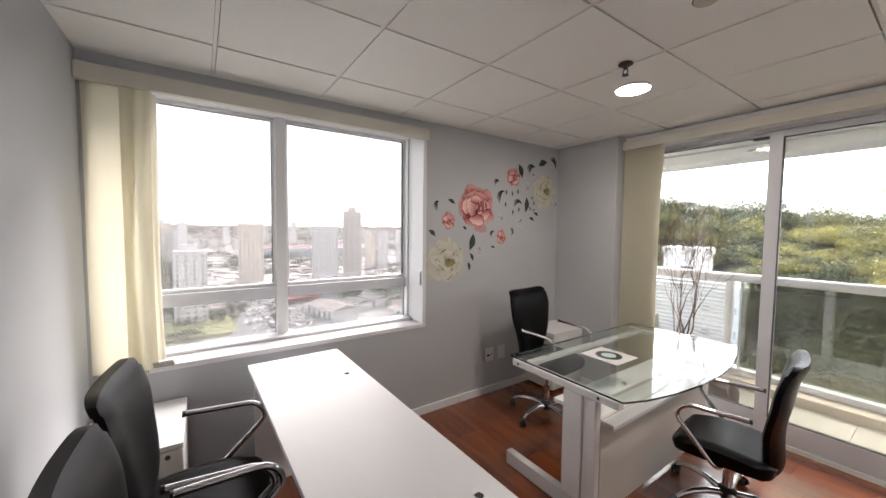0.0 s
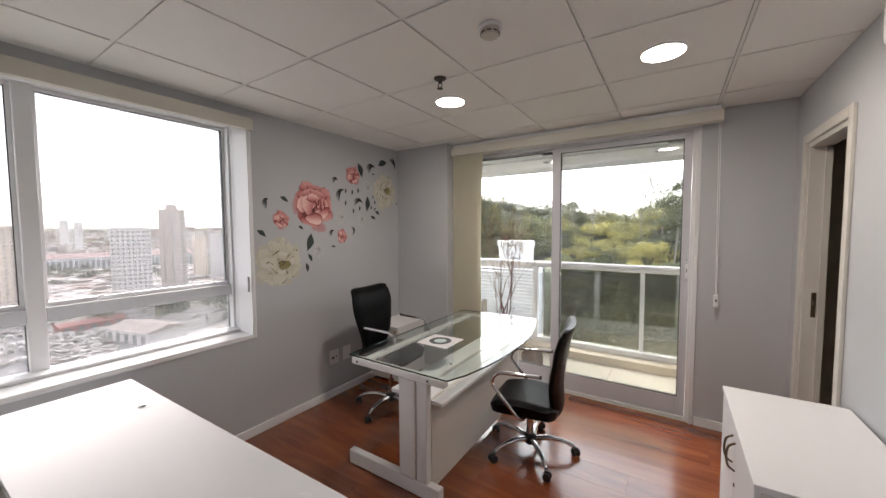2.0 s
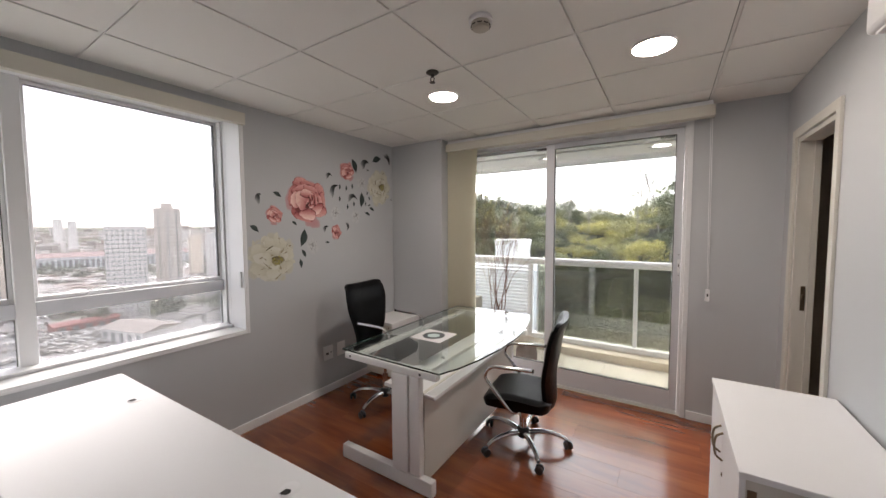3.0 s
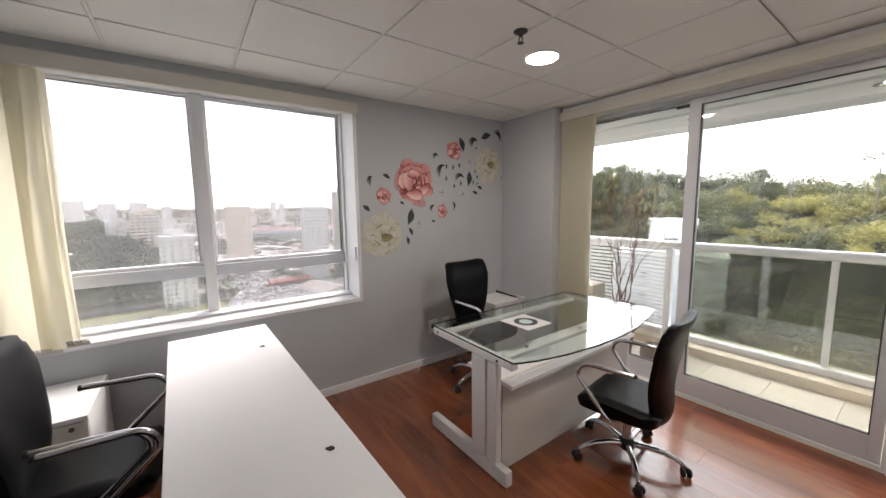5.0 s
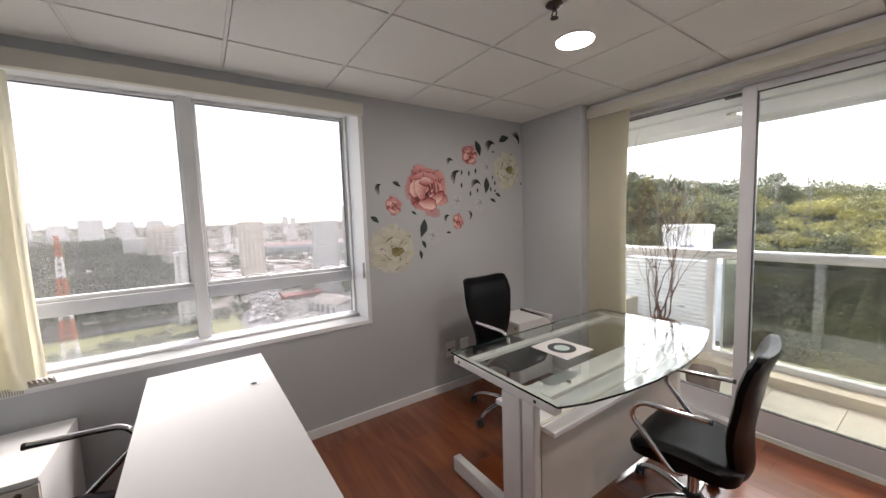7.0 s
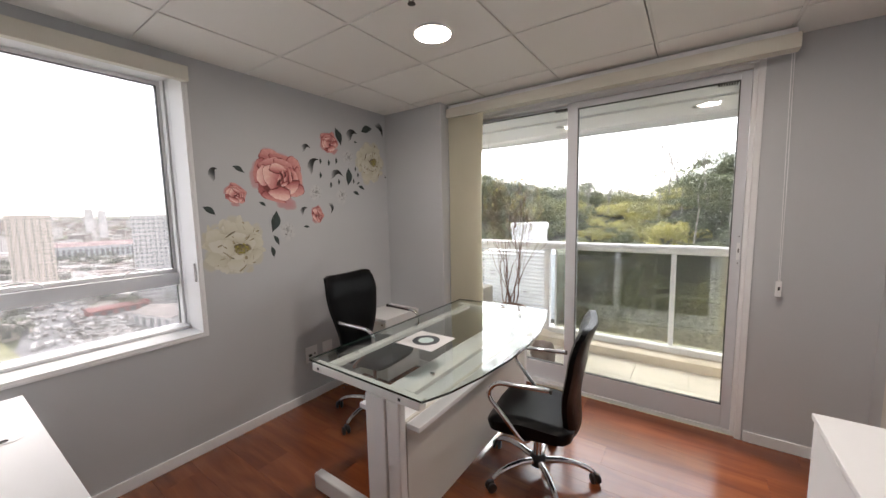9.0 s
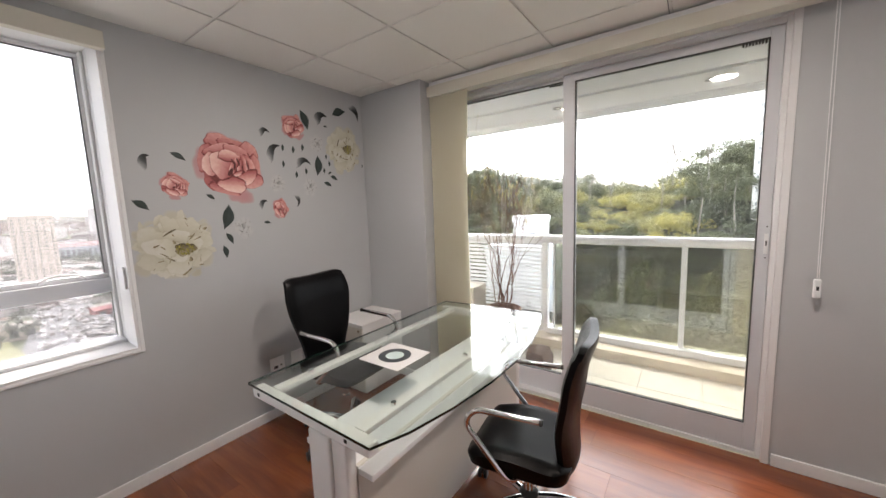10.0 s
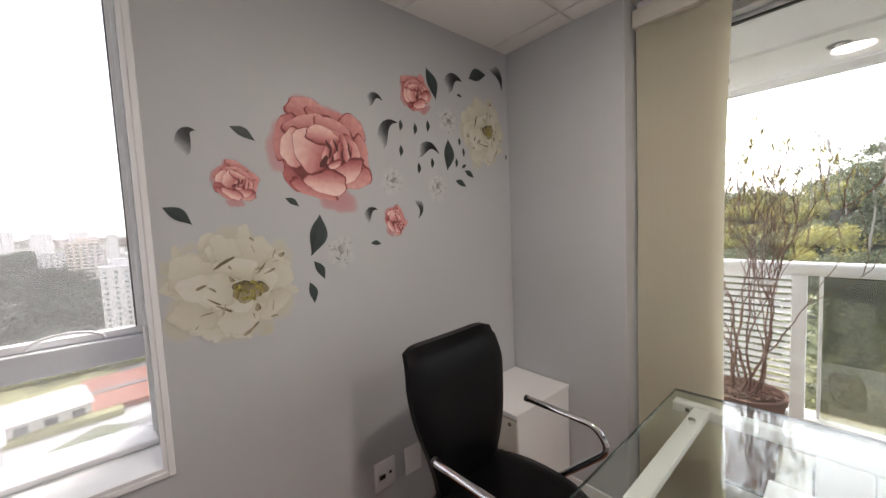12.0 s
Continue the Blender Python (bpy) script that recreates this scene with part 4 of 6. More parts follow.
def film(name, patches, material, parent, label=""):
    """Thin flat patches on the north wall. A patch is rows of (x, z, tone) and its layer."""
    verts, faces, tones = [], [], []
    for rows, layer in patches:
        base, w = len(verts), len(rows[0])
        y = YN - 0.0008 - 0.00005 * layer
        for row in rows:
            for x, z, t in row:
                verts.append((x, y, z))
                tones.append(t)
        for j in range(len(rows) - 1):
            for i in range(w - 1):
                k = base + j * w + i
                faces.append((k, k + 1, k + 1 + w, k + w))
    at = world_of(parent)
    me = bpy.data.meshes.new(name)
    me.from_pydata([V(v) - at for v in verts], [], faces)
    a = me.attributes.new("tone", "FLOAT", "POINT")
    a.data.foreach_set("value", tones)
    me.materials.append(material)
    ob = new(name, me)
    ob.parent = parent
    return tagged(ob, label)


def blob(at, spec, layer, rng, wash=False, wobble=0.10, nr=4, n=26):
    """One petal: an uneven oval, dark under its shaded side and edge, or a wash that fades out.
    spec: centre u, v; half sizes; turn; tone on the dark and the light side; direction of the dark side."""
    cx, cz, rx, rz, tilt, flip = at
    u, v, ru, rv, rot, lo, hi, dark = spec
    rot, dark = radians(rot), radians(dark)
    p1, p2, rows = rng.uniform(0, 6), rng.uniform(0, 6), []
    for j in range(nr + 1):
        s = (0.0, 0.45, 0.78, 0.93, 1.0)[j]
        row = []
        for i in range(n + 1):
            a = 2 * math.pi * (i % n) / n
            w = 1 + wobble * (math.sin(2 * a + p1) * 0.6 + math.sin(3 * a + p2) * 0.7 + 0.35 * math.sin(7 * a + p1 + p2))
            x, z = s * w * ru * math.cos(a), s * w * rv * math.sin(a)
            x, z = x * math.cos(rot) - z * math.sin(rot), x * math.sin(rot) + z * math.cos(rot)
            if wash:
                t = (0.15, 0.2, 0.45, 0.8, 1.0)[j] + lo
            else:
                side = 0.5 + 0.5 * (math.cos(a + rot - dark)) * s
                t = hi - (hi - lo) * side ** 1.6 - 0.10 * math.sin(9 * a + p2) * s * s * 0.5
                if j == nr:
                    t -= 0.22 * side
            x, z = u + x, v + z
            x, z = x * math.cos(tilt) - z * math.sin(tilt), x * math.sin(tilt) + z * math.cos(tilt)
            row.append((cx + flip * x * rx, cz + z * rz, max(0.0, min(1.0, t))))
        rows.append(row)
    return rows, layer


ROSE_WASH = [(-0.70, 0.02, 0.32, 0.55, 0), (-0.30, 0.66, 0.50, 0.34, 10), (0.28, -0.80, 0.42, 0.30, 0), (0.66, -0.10, 0.36, 0.60, 0), (0.2, 0.6, 0.6, 0.3, -15)]
ROSE = [(-0.18, 0.74, 0.44, 0.24, -12, 0.25, 0.72, 270), (0.22, 0.64, 0.45, 0.22, -18, 0.10, 0.62, 270), (0.60, 0.45, 0.32, 0.36, -38, 0.20, 0.70, 225),
        (0.80, 0.00, 0.20, 0.45, 8, 0.25, 0.72, 180), (0.66, -0.34, 0.38, 0.26, 20, 0.20, 0.78, 100), (-0.62, 0.28, 0.22, 0.44, -22, 0.15, 0.60, 0),
        (-0.45, -0.36, 0.36, 0.28, -42, 0.02, 0.42, 45), (-0.22, -0.64, 0.42, 0.13, -20, 0.25, 0.70, 90), (0.06, 0.05, 0.66, 0.60, 0, 0.0, 0.12, 0),
        (-0.25, 0.50, 0.42, 0.20, 18, 0.10, 0.75, 270), (-0.56, 0.08, 0.20, 0.34, -12, 0.45, 0.95, 0), (0.30, 0.47, 0.42, 0.19, -22, 0.05, 0.75, 270),
        (0.60, 0.12, 0.17, 0.32, 15, 0.15, 0.80, 180), (0.50, -0.28, 0.40, 0.18, 25, 0.25, 1.0, 80), (0.06, -0.50, 0.44, 0.21, -8, 0.30, 1.0, 90),
        (0.34, 0.22, 0.26, 0.24, -30, 0.0, 0.62, 250), (-0.20, 0.08, 0.33, 0.42, 0, 0.25, 0.92, 340), (0.02, 0.36, 0.34, 0.15, -6, 0.30, 0.92, 270),
        (0.46, 0.16, 0.10, 0.24, 12, 0.05, 0.85, 180), (0.33, 0.04, 0.10, 0.24, -8, 0.0, 0.80, 0), (0.22, 0.16, 0.09, 0.20, -22, 0.0, 0.78, 330),
        (0.10, 0.02, 0.10, 0.19, -15, 0.0, 0.85, 20), (0.02, -0.12, 0.06, 0.13, -30, 0.0, 0.06, 0), (0.12, 0.20, 0.03, 0.09, 30, 0.0, 0.05, 0), (0.28, 0.20, 0.025, 0.12, 20, 0.0, 0.05, 0),
        (0.15, 0.04, 0.025, 0.11, -12, 0.0, 0.05, 0), (0.56, 0.14, 0.025, 0.14, 10, 0.0, 0.08, 0), (0.40, 0.02, 0.02, 0.10, 8, 0.0, 0.08, 0), (0.24, -0.16, 0.14, 0.06, 25, 0.3, 0.95, 90)]
OPEN_WASH = [(-0.55, 0.35, 0.45, 0.42, 20), (0.10, 0.62, 0.50, 0.40, 0), (0.68, 0.35, 0.34, 0.45, 0), (0.62, -0.35, 0.40, 0.42, 0), (0.05, -0.60, 0.55, 0.38, 0), (-0.60, -0.35, 0.45, 0.42, 0), (0.0, 0.0, 0.75, 0.70, 0), (-0.86, 0.40, 0.14, 0.12, 0), (0.80, 0.55, 0.12, 0.16, 20), (0.46, -0.86, 0.16, 0.12, 10)]
OPEN = [(-0.60, 0.32, 0.34, 0.22, 20, 0.45, 0.9, 300), (0.30, 0.55, 0.34, 0.26, -10, 0.45, 0.85, 250), (0.68, 0.10, 0.24, 0.34, 0, 0.4, 0.85, 180), (-0.08, 0.62, 0.18, 0.30, 10, 0.5, 0.9, 270),
        (0.58, -0.38, 0.30, 0.24, 20, 0.35, 0.9, 120), (0.05, -0.52, 0.42, 0.26, 0, 0.45, 0.95, 90), (-0.58, -0.35, 0.34, 0.26, -20, 0.4, 0.85, 40), (-0.36, 0.02, 0.36, 0.30, 0, 0.45, 1.0, 0),
        (0.12, 0.28, 0.36, 0.18, -10, 0.35, 1.0, 260), (0.48, 0.02, 0.20, 0.26, 10, 0.3, 0.95, 190), (0.02, -0.28, 0.32, 0.16, 0, 0.40, 1.0, 90), (-0.22, -0.05, 0.24, 0.24, 0, 0.5, 1.0, 0),
        (-0.12, 0.42, 0.17, 0.05, 32, 0.0, 0.08, 0), (-0.47, 0.05, 0.09, 0.04, 20, 0.0, 0.2, 0), (-0.02, 0.10, 0.035, 0.15, 15, 0.05, 0.25, 0), (0.44, 0.26, 0.14, 0.03, 50, 0.05, 0.25, 0), (-0.30, -0.22, 0.12, 0.025, -35, 0.0, 0.2, 0), (0.34, -0.42, 0.05, 0.12, 15, 0.05, 0.3, 0), (-0.16, -0.36, 0.14, 0.035, -30, 0.0, 0.2, 0), (0.80, 0.48, 0.06, 0.07, 40, 0.05, 0.3, 0),
        (0.58, 0.20, 0.10, 0.035, 25, 0.05, 0.3, 0), (0.16, -0.82, 0.11, 0.05, 30, 0.05, 0.35, 0), (0.22, -0.10, 0.26, 0.20, -10, 0.0, 0.28, 90), (0.60, -0.62, 0.06, 0.04, 0, 0.1, 0.3, 0)]


def ruffled(seed):
    """The open peony with a ragged rim of small petals under it and thin brown creases over it."""
    rng = random.Random(seed)
    rim, creases = [], []
    for k in range(40):
        a, r = rng.uniform(0, 360), rng.uniform(0.50, 0.88)
        c_, s_ = math.cos(radians(a)), math.sin(radians(a))
        rim.append((r * c_, r * s_, rng.uniform(0.14, 0.24), rng.uniform(0.07, 0.14), a + rng.uniform(-60, 60), rng.uniform(0.30, 0.55), rng.uniform(0.75, 1.0), a + 180))
    for k in range(13):
        a, r = rng.uniform(0, 360), rng.uniform(0.30, 0.88)
        creases.append((r * math.cos(radians(a)), r * math.sin(radians(a)), rng.uniform(0.04, 0.11), rng.uniform(0.008, 0.022), a + rng.uniform(-70, 70), rng.uniform(0.05, 0.2), rng.uniform(0.2, 0.42), 0))
    body = [(u, v, ru, rv * (0.55 if hi < 0.4 and ru < 0.2 else 1), rot, lo, hi, dark) for u, v, ru, rv, rot, lo, hi, dark in OPEN]
    return rim + body + creases


def flower(parent, cx, cz, rx, rz, design, wash, petals_mat, wash_mat, label, seed, tilt=0.0, flip=1, edge=0.14):
    wob = 0.12 if design is ROSE else 0.20
    rng = random.Random(seed)
    at = (cx, cz, rx, rz, radians(tilt), flip)
    f = film("flower", [blob(at, (*w, 0.0, 0.0, 0), k, rng, True, 0.16) for k, w in enumerate(wash)], wash_mat, parent, label)
    pats = []
    for k, p in enumerate(design):
        if p[2] > 0.13:
            u, v, ru, rv, rot, lo, hi, dark = p
            c_, s_ = math.cos(radians(dark)), math.sin(radians(dark))
            seed_ = rng.getstate()
            pats.append(blob(at, (u + 0.018 * c_, v + 0.018 * s_, ru * 1.06 + 0.006, rv * 1.06 + 0.006, rot, edge, edge + 0.12, dark), 12 + 2 * k, rng, wobble=wob))
            rng.setstate(seed_)
        pats.append(blob(at, p, 13 + 2 * k, rng, wobble=wob))
    film("petals", pats, petals_mat, f, "layered petals")
    return f


dec = thing("wall_decal", (4.0, YN, 1.2), "printed peony and leaf stickers spread over the grey wall", "wall decal")
for cx, cz, rx, rz, seed, tilt, label in ((3.708, 1.800, 0.205, 0.215, 11, 0, "large pink peony"), (3.393, 1.678, 0.072, 0.074, 12, -20, "small pink peony"), (4.184, 2.128, 0.090, 0.094, 13, 25, "small pink peony"), (4.030, 1.534, 0.062, 0.068, 14, -50, "small pink peony")):
    flower(dec, cx, cz, rx, rz, ROSE, ROSE_WASH, pink_film, blush_film, label, seed, tilt)
for cx, cz, rx, rz, seed, tilt in ((3.365, 1.327, 0.20, 0.20, 21, 0), (4.645, 2.010, 0.17, 0.19, 22, 35)):
    f = flower(dec, cx, cz, rx, rz, ruffled(seed), OPEN_WASH, cream_film, cream_wash, "large cream peony", seed, tilt, 1, 0.56)
    rng, dots = random.Random(seed), []
    ct, st = math.cos(radians(tilt)), math.sin(radians(tilt))
    for k in range(46):
        a, r = rng.uniform(0, 6.28), math.sqrt(rng.random())
        u, v = 0.22 + 0.24 * r * math.cos(a), -0.10 + 0.17 * r * math.sin(a)
        s = rng.uniform(0.016, 0.03)
        dots.append(blob((cx, cz, rx, rz, radians(tilt), 1), (u, v, s, s * 1.4, 0, rng.uniform(0, 0.5), rng.uniform(0.4, 1), 0), 205 + k % 5, rng, n=7))
    film("stamens", dots, stamen_film, f, "speckled yellow stamens")
for k, (cx, cz, rx, rz) in enumerate(((4.378, 2.037, 0.062, 0.072), (4.025, 1.711, 0.060, 0.066), (4.295, 1.689, 0.062, 0.070), (3.763, 1.408, 0.064, 0.070))):
    flower(dec, cx, cz, rx, rz, OPEN, OPEN_WASH, ghost_film, ghost_wash, "faint white peony", 31 + k, 40 * k, 1, 0.2)


def leaf_patch(x0, z0, x1, z1, wide, layer=2, curl=0.15):
    rows, n_ = [], 12
    d = V((x1 - x0, z1 - z0))
    L = d.length
    d.normalize()
    s_ = V((-d.y, d.x))
    for j in range(n_ + 1):
        s = j / n_
        w = 1.12 * wide * L * math.sin(math.pi * s ** 0.9) ** 1.35
        c_ = V((x0, z0)) + d * (L * s) + s_ * (curl * L * math.sin(math.pi * s) * 0.5)
        rows.append([(c_.x + s_.x * w * u, c_.y + s_.y * w * u, 0.12 + 0.45 * abs(u) * (1 if u > 0 else 0.5) + (0.3 if abs(u) < 0.01 else 0) - 0.2 * s) for u in (-1, -0.5, 0, 0.5, 1)])
    return rows, layer


def swoosh_patch(a, b, c_, wide):
    """A bent tapering leaf, pale at its root and dark at its tip."""
    A, B, C = V(a), V(b), V(c_)
    rows, n_ = [], 14
    for j in range(n_ + 1):
        s = j / n_
        p = A.lerp(B, s).lerp(B.lerp(C, s), s)
        d = ((B - A) * (1 - s) + (C - B) * s).normalized()
        s_ = V((-d.y, d.x))
        w = 1.5 * wide * (1 - s) ** 0.7 * (0.65 + 0.35 * math.sin(math.pi * s)) * min(1, s / 0.12 + 0.25)
        rows.append([(p.x + s_.x * w * u, p.y + s_.y * w * u, max(0, 1.0 - 1.9 * s + 0.25 * (u + 0.5))) for u in (-1, -0.4, 0.4, 1)])
    return rows, 2


LEAVES_A = [(3.391, 1.868, 3.469, 1.826), (3.192, 1.596, 3.265, 1.540), (3.554, 1.630, 3.605, 1.597), (3.681, 1.567, 3.636, 1.405), (4.255, 2.271, 4.311, 2.125), (4.550, 2.284, 4.694, 2.336), (4.456, 2.181, 4.497, 2.176), (4.089, 1.999, 4.085, 1.943), (4.172, 1.995, 4.168, 1.936), (4.251, 2.020, 4.247, 1.960), (4.084, 1.883, 4.081, 1.826), (4.381, 1.943, 4.367, 1.780)]
LEAVES_B = [(4.269, 1.840, 4.266, 1.784), (4.184, 1.810, 4.181, 1.753), (4.462, 1.962, 4.459, 1.916), (4.486, 1.911, 4.490, 1.860), (4.435, 1.852, 4.432, 1.800), (4.473, 1.800, 4.511, 1.822), (4.491, 1.788, 4.565, 1.753), (4.423, 1.732, 4.502, 1.702), (4.845, 1.909, 4.843, 1.872), (3.900, 1.438, 3.955, 1.431), (3.645, 1.386, 3.685, 1.307), (3.623, 1.306, 3.637, 1.218)]
for row in LEAVES_A + LEAVES_B:
    big = math.hypot(row[2] - row[0], row[3] - row[1]) > 0.09
    film("leaf", [leaf_patch(*row, 0.19 if big else 0.17)], leaf_film, dec, "dark green printed leaf")
for a, b, c_, w in (((3.261, 1.754), (3.251, 1.855), (3.296, 1.840), 0.019), ((3.925, 2.030), (3.952, 2.110), (4.000, 2.064), 0.017), ((4.391, 2.179), (4.408, 2.300), (4.502, 2.255), 0.030), ((4.725, 2.390), (4.830, 2.385), (4.824, 2.275), 0.026), ((3.986, 1.852), (3.983, 1.995), (4.075, 1.980), 0.024), ((4.180, 1.835), (4.253, 1.945), (4.318, 1.860), 0.022), ((3.887, 1.526), (3.895, 1.605), (3.945, 1.584), 0.015), ((4.154, 1.634), (4.215, 1.595), (4.167, 1.540), 0.014)):
    film("leaf", [swoosh_patch(a, b, c_, w)], swoosh_film, dec, "shaded grey printed leaf")

# ---- balcony ----
GX = 6.36
structure("balcony_slab", boxes((XE + 0.15, 6.75, -4.0, 4.6, -0.25, -0.012)), grout, "balcony slab with grout")
curb = structure("curb", boxes((6.12, 6.62, -4.0, 4.6, -0.012, 0.088), r=0.006), stone_beige, "beige stone kerb under the railing")
structure("facade", boxes((XE + 0.151, XE + 0.171, -4.0, DY0 - 0.002, -0.012, 2.62), (XE + 0.151, XE + 0.171, DY1 + 0.002, 3.58, -0.012, 2.62), (XE + 0.151, XE + 0.171, DY0 - 0.002, DY1 + 0.002, DZ1 + 0.004, 2.62), (XE + 0.13, XE + 0.171, DY0, DY1, -0.2, -0.001)), outer_wall, "warm white outer wall of the flat")
structure("balcony_soffit", boxes((XE + 0.15, 6.10, -4.0, 4.6, 2.475, 2.60), (6.10, 6.685, -4.0, 4.6, 2.452, 2.60)), white_paint, "white balcony ceiling with a dropped band")
structure("fascia", boxes((6.695, 6.76, -4.0, 4.6, 2.39, 2.80), (6.67, 6.695, -4.0, 4.6, 2.44, 2.80)), white_paint, "white edge beam of the balcony above")
for y in (2.01, 0.76, -0.5):
    t = thing("balcony_light", (6.32, y, 2.44), "round recessed balcony downlight with a warm lit bulb", "lamp", "balcony downlights")
    bm = bmesh.new()
    lathe(bm, [(0.050, 2.4515), (0.053, 2.446), (0.044, 2.444), (0.036, 2.4505)], (6.32, y, 0), 32)
    part("rim", bm, vent_grey, t, "grey metal rim", smooth=True)
    bm = bmesh.new()
    lathe(bm, [(0.008, 2.4502), (0.016, 2.447), (0.015, 2.441), (0.006, 2.437)], (6.32, y, 0), 24)
    part("bulb", bm, balcony_glow, t, "glowing bulb", smooth=True)

rail = thing("balcony_railing", (GX, 0.5, 0.09), "white metal balcony railing with glass panels and louvres", "railing")
bm = bmesh.new()
tube(bm, [(GX - 0.005, -4.0, 1.118), (GX - 0.005, 4.5, 1.118)], 0.045, 20)
for v in bm.verts:
    v.co.x = GX - 0.005 + (v.co.x - GX + 0.005) * 1.15
part("handrail", bm, white_metal, rail, "thick rounded white handrail", smooth=True)
part("bottom_rail", boxes((GX - 0.075, GX + 0.04, -4.0, 2.115, 0.0885, 0.150), (GX - 0.05, GX + 0.04, 2.19, 4.5, 0.0885, 0.15), r=0.006), white_metal, rail, "white bottom rail")
for y in (-1.585, -0.345, 0.893):
    part("post", boxes((GX - 0.03, GX + 0.02, y - 0.022, y + 0.022, 0.151, 1.078), r=0.004), white_metal, rail, "slim white post")
for y in (2.150, 4.45):
    part("post", boxes((GX - 0.045, GX + 0.025, y - 0.035, y + 0.035, 0.10, 1.078), r=0.005), white_metal, rail, "wide white post")
part("post", boxes((GX - 0.02, GX + 0.02, 2.045, 2.062, 0.151, 1.078), r=0.002), white_metal, rail, "thin white edge bar")
for y0, y1 in ((-4.0, -1.607), (-1.563, -0.367), (-0.323, 0.871), (0.915, 2.045)):
    p = part("pane", boxes((GX - 0.005, GX + 0.003, y0 + 0.001, y1 - 0.001, 0.151, 1.078)), rail_glass, rail, "slightly tinted railing glass")
    p.visible_shadow = False
bm0 = bmesh.new()
sl = Matrix.Translation((GX, 3.28, 0)) @ Matrix.Rotation(radians(58), 4, "Y")
box(bm0, -0.018, 0.018, -1.09, 1.13, -0.003, 0.003, turn=sl)
slat0 = part("slat", bm0, white_metal, rail, "thin white louvre slat")
slat0.location.z = 0.175
for k in range(1, 20):
    o = bpy.data.objects.new("slat", slat0.data)
    scene.collection.objects.link(o)
    o.parent = rail
    o.location = (0, 0, 0.175 + 0.0465 * k)
    tagged(o, "thin white louvre slat")

# outdoor air conditioning unit at the balcony's end
cu = thing("condenser_unit", (5.95, 3.15, 0), "beige outdoor air conditioning unit standing on the balcony", "air conditioner")
part("casing", boxes((5.80, 6.08, 2.74, 3.52, 0.03, 0.63), r=0.012), condenser_beige, cu, "beige metal casing")
part("foot", boxes((5.82, 6.06, 2.80, 2.84, -0.012, 0.029)), rubber, cu, "black foot")
part("foot", boxes((5.82, 6.06, 3.42, 3.46, -0.012, 0.029)), rubber, cu, "black foot")
for k in range(12):
    part("grille_bar", boxes((5.788, 5.799, 2.79, 3.30, 0.09 + 0.042 * k, 0.098 + 0.042 * k)), vent_grey, cu, "dark grille bar")

# potted plant
PX, PY = 5.60, 2.30
pl = thing("potted_plant", (PX, PY, -0.012), "leggy shrub with bare twigs in a brown pot on the balcony", "plant")
bm = bmesh.new()
lathe(bm, [(0.110, -0.011), (0.12, 0.02), (0.145, 0.30), (0.162, 0.485), (0.172, 0.49), (0.174, 0.525), (0.158, 0.527), (0.152, 0.505)], (PX, PY, 0), 36)
part("pot", bm, terracotta, pl, "brown terracotta pot with a thick rim", smooth=True)
rng = random.Random(5)
bm = bmesh.new()
lathe(bm, [(0.150, 0.495), (0.150, 0.512), (0.08, 0.520), (0.01, 0.522)], (PX, PY, 0), 24)
for k in range(170):
    a, r = rng.uniform(0, 6.28), 0.143 * math.sqrt(rng.random())
    m = Matrix.Translation((PX + r * math.cos(a), PY + r * math.sin(a), 0.524 + rng.uniform(0, 0.012))) @ Euler((rng.uniform(-0.6, 0.6), rng.uniform(-0.6, 0.6), rng.uniform(0, 3.1))).to_matrix().to_4x4()
    s = rng.uniform(0.010, 0.022)
    box(bm, -s, s, -s * 0.5, s * 0.5, -0.003, 0.003, turn=m)
part("bark", bm, soil, pl, "red-brown bark chips", kind="stuff")
stems, leafpts = bmesh.new(), []


def grow(p, d, length, r, depth):
    """A slender stem that wanders upwards and forks into thinner ones, with a few narrow leaves at the tips."""
    pts, n_, q = [p.copy()], 7, p.copy()
    for i in range(n_):
        d = (d + V((rng.uniform(-0.24, 0.24), rng.uniform(-0.24, 0.24), 0.10))).normalized()
        q = q + d * (length / n_)
        pts.append(q.copy())
    radii = [r * (1 - 0.35 * i / n_) for i in range(n_ + 1)]
    tube(stems, pts, r, 6, radii=radii)
    if depth <= 1 and rng.random() < 0.35:
        leafpts.append((pts[3], d, 1))
    if depth == 0:
        leafpts.append((pts[-1], d, rng.choice((0, 1, 1, 2, 3))))
        return
    for k in range(rng.choice((1, 2, 2, 3)) if depth < 4 else 2):
        a = rng.uniform(0, 6.28)
        side = V((math.cos(a), math.sin(a), rng.uniform(-0.1, 0.3)))
        grow(pts[-1 if k == 0 else rng.choice((-1, -2, -3))], (d + side * rng.uniform(0.2, 0.8)).normalized(), length * rng.uniform(0.74, 1.04), max(radii[-1] * 0.84, 0.0017), depth - 1)


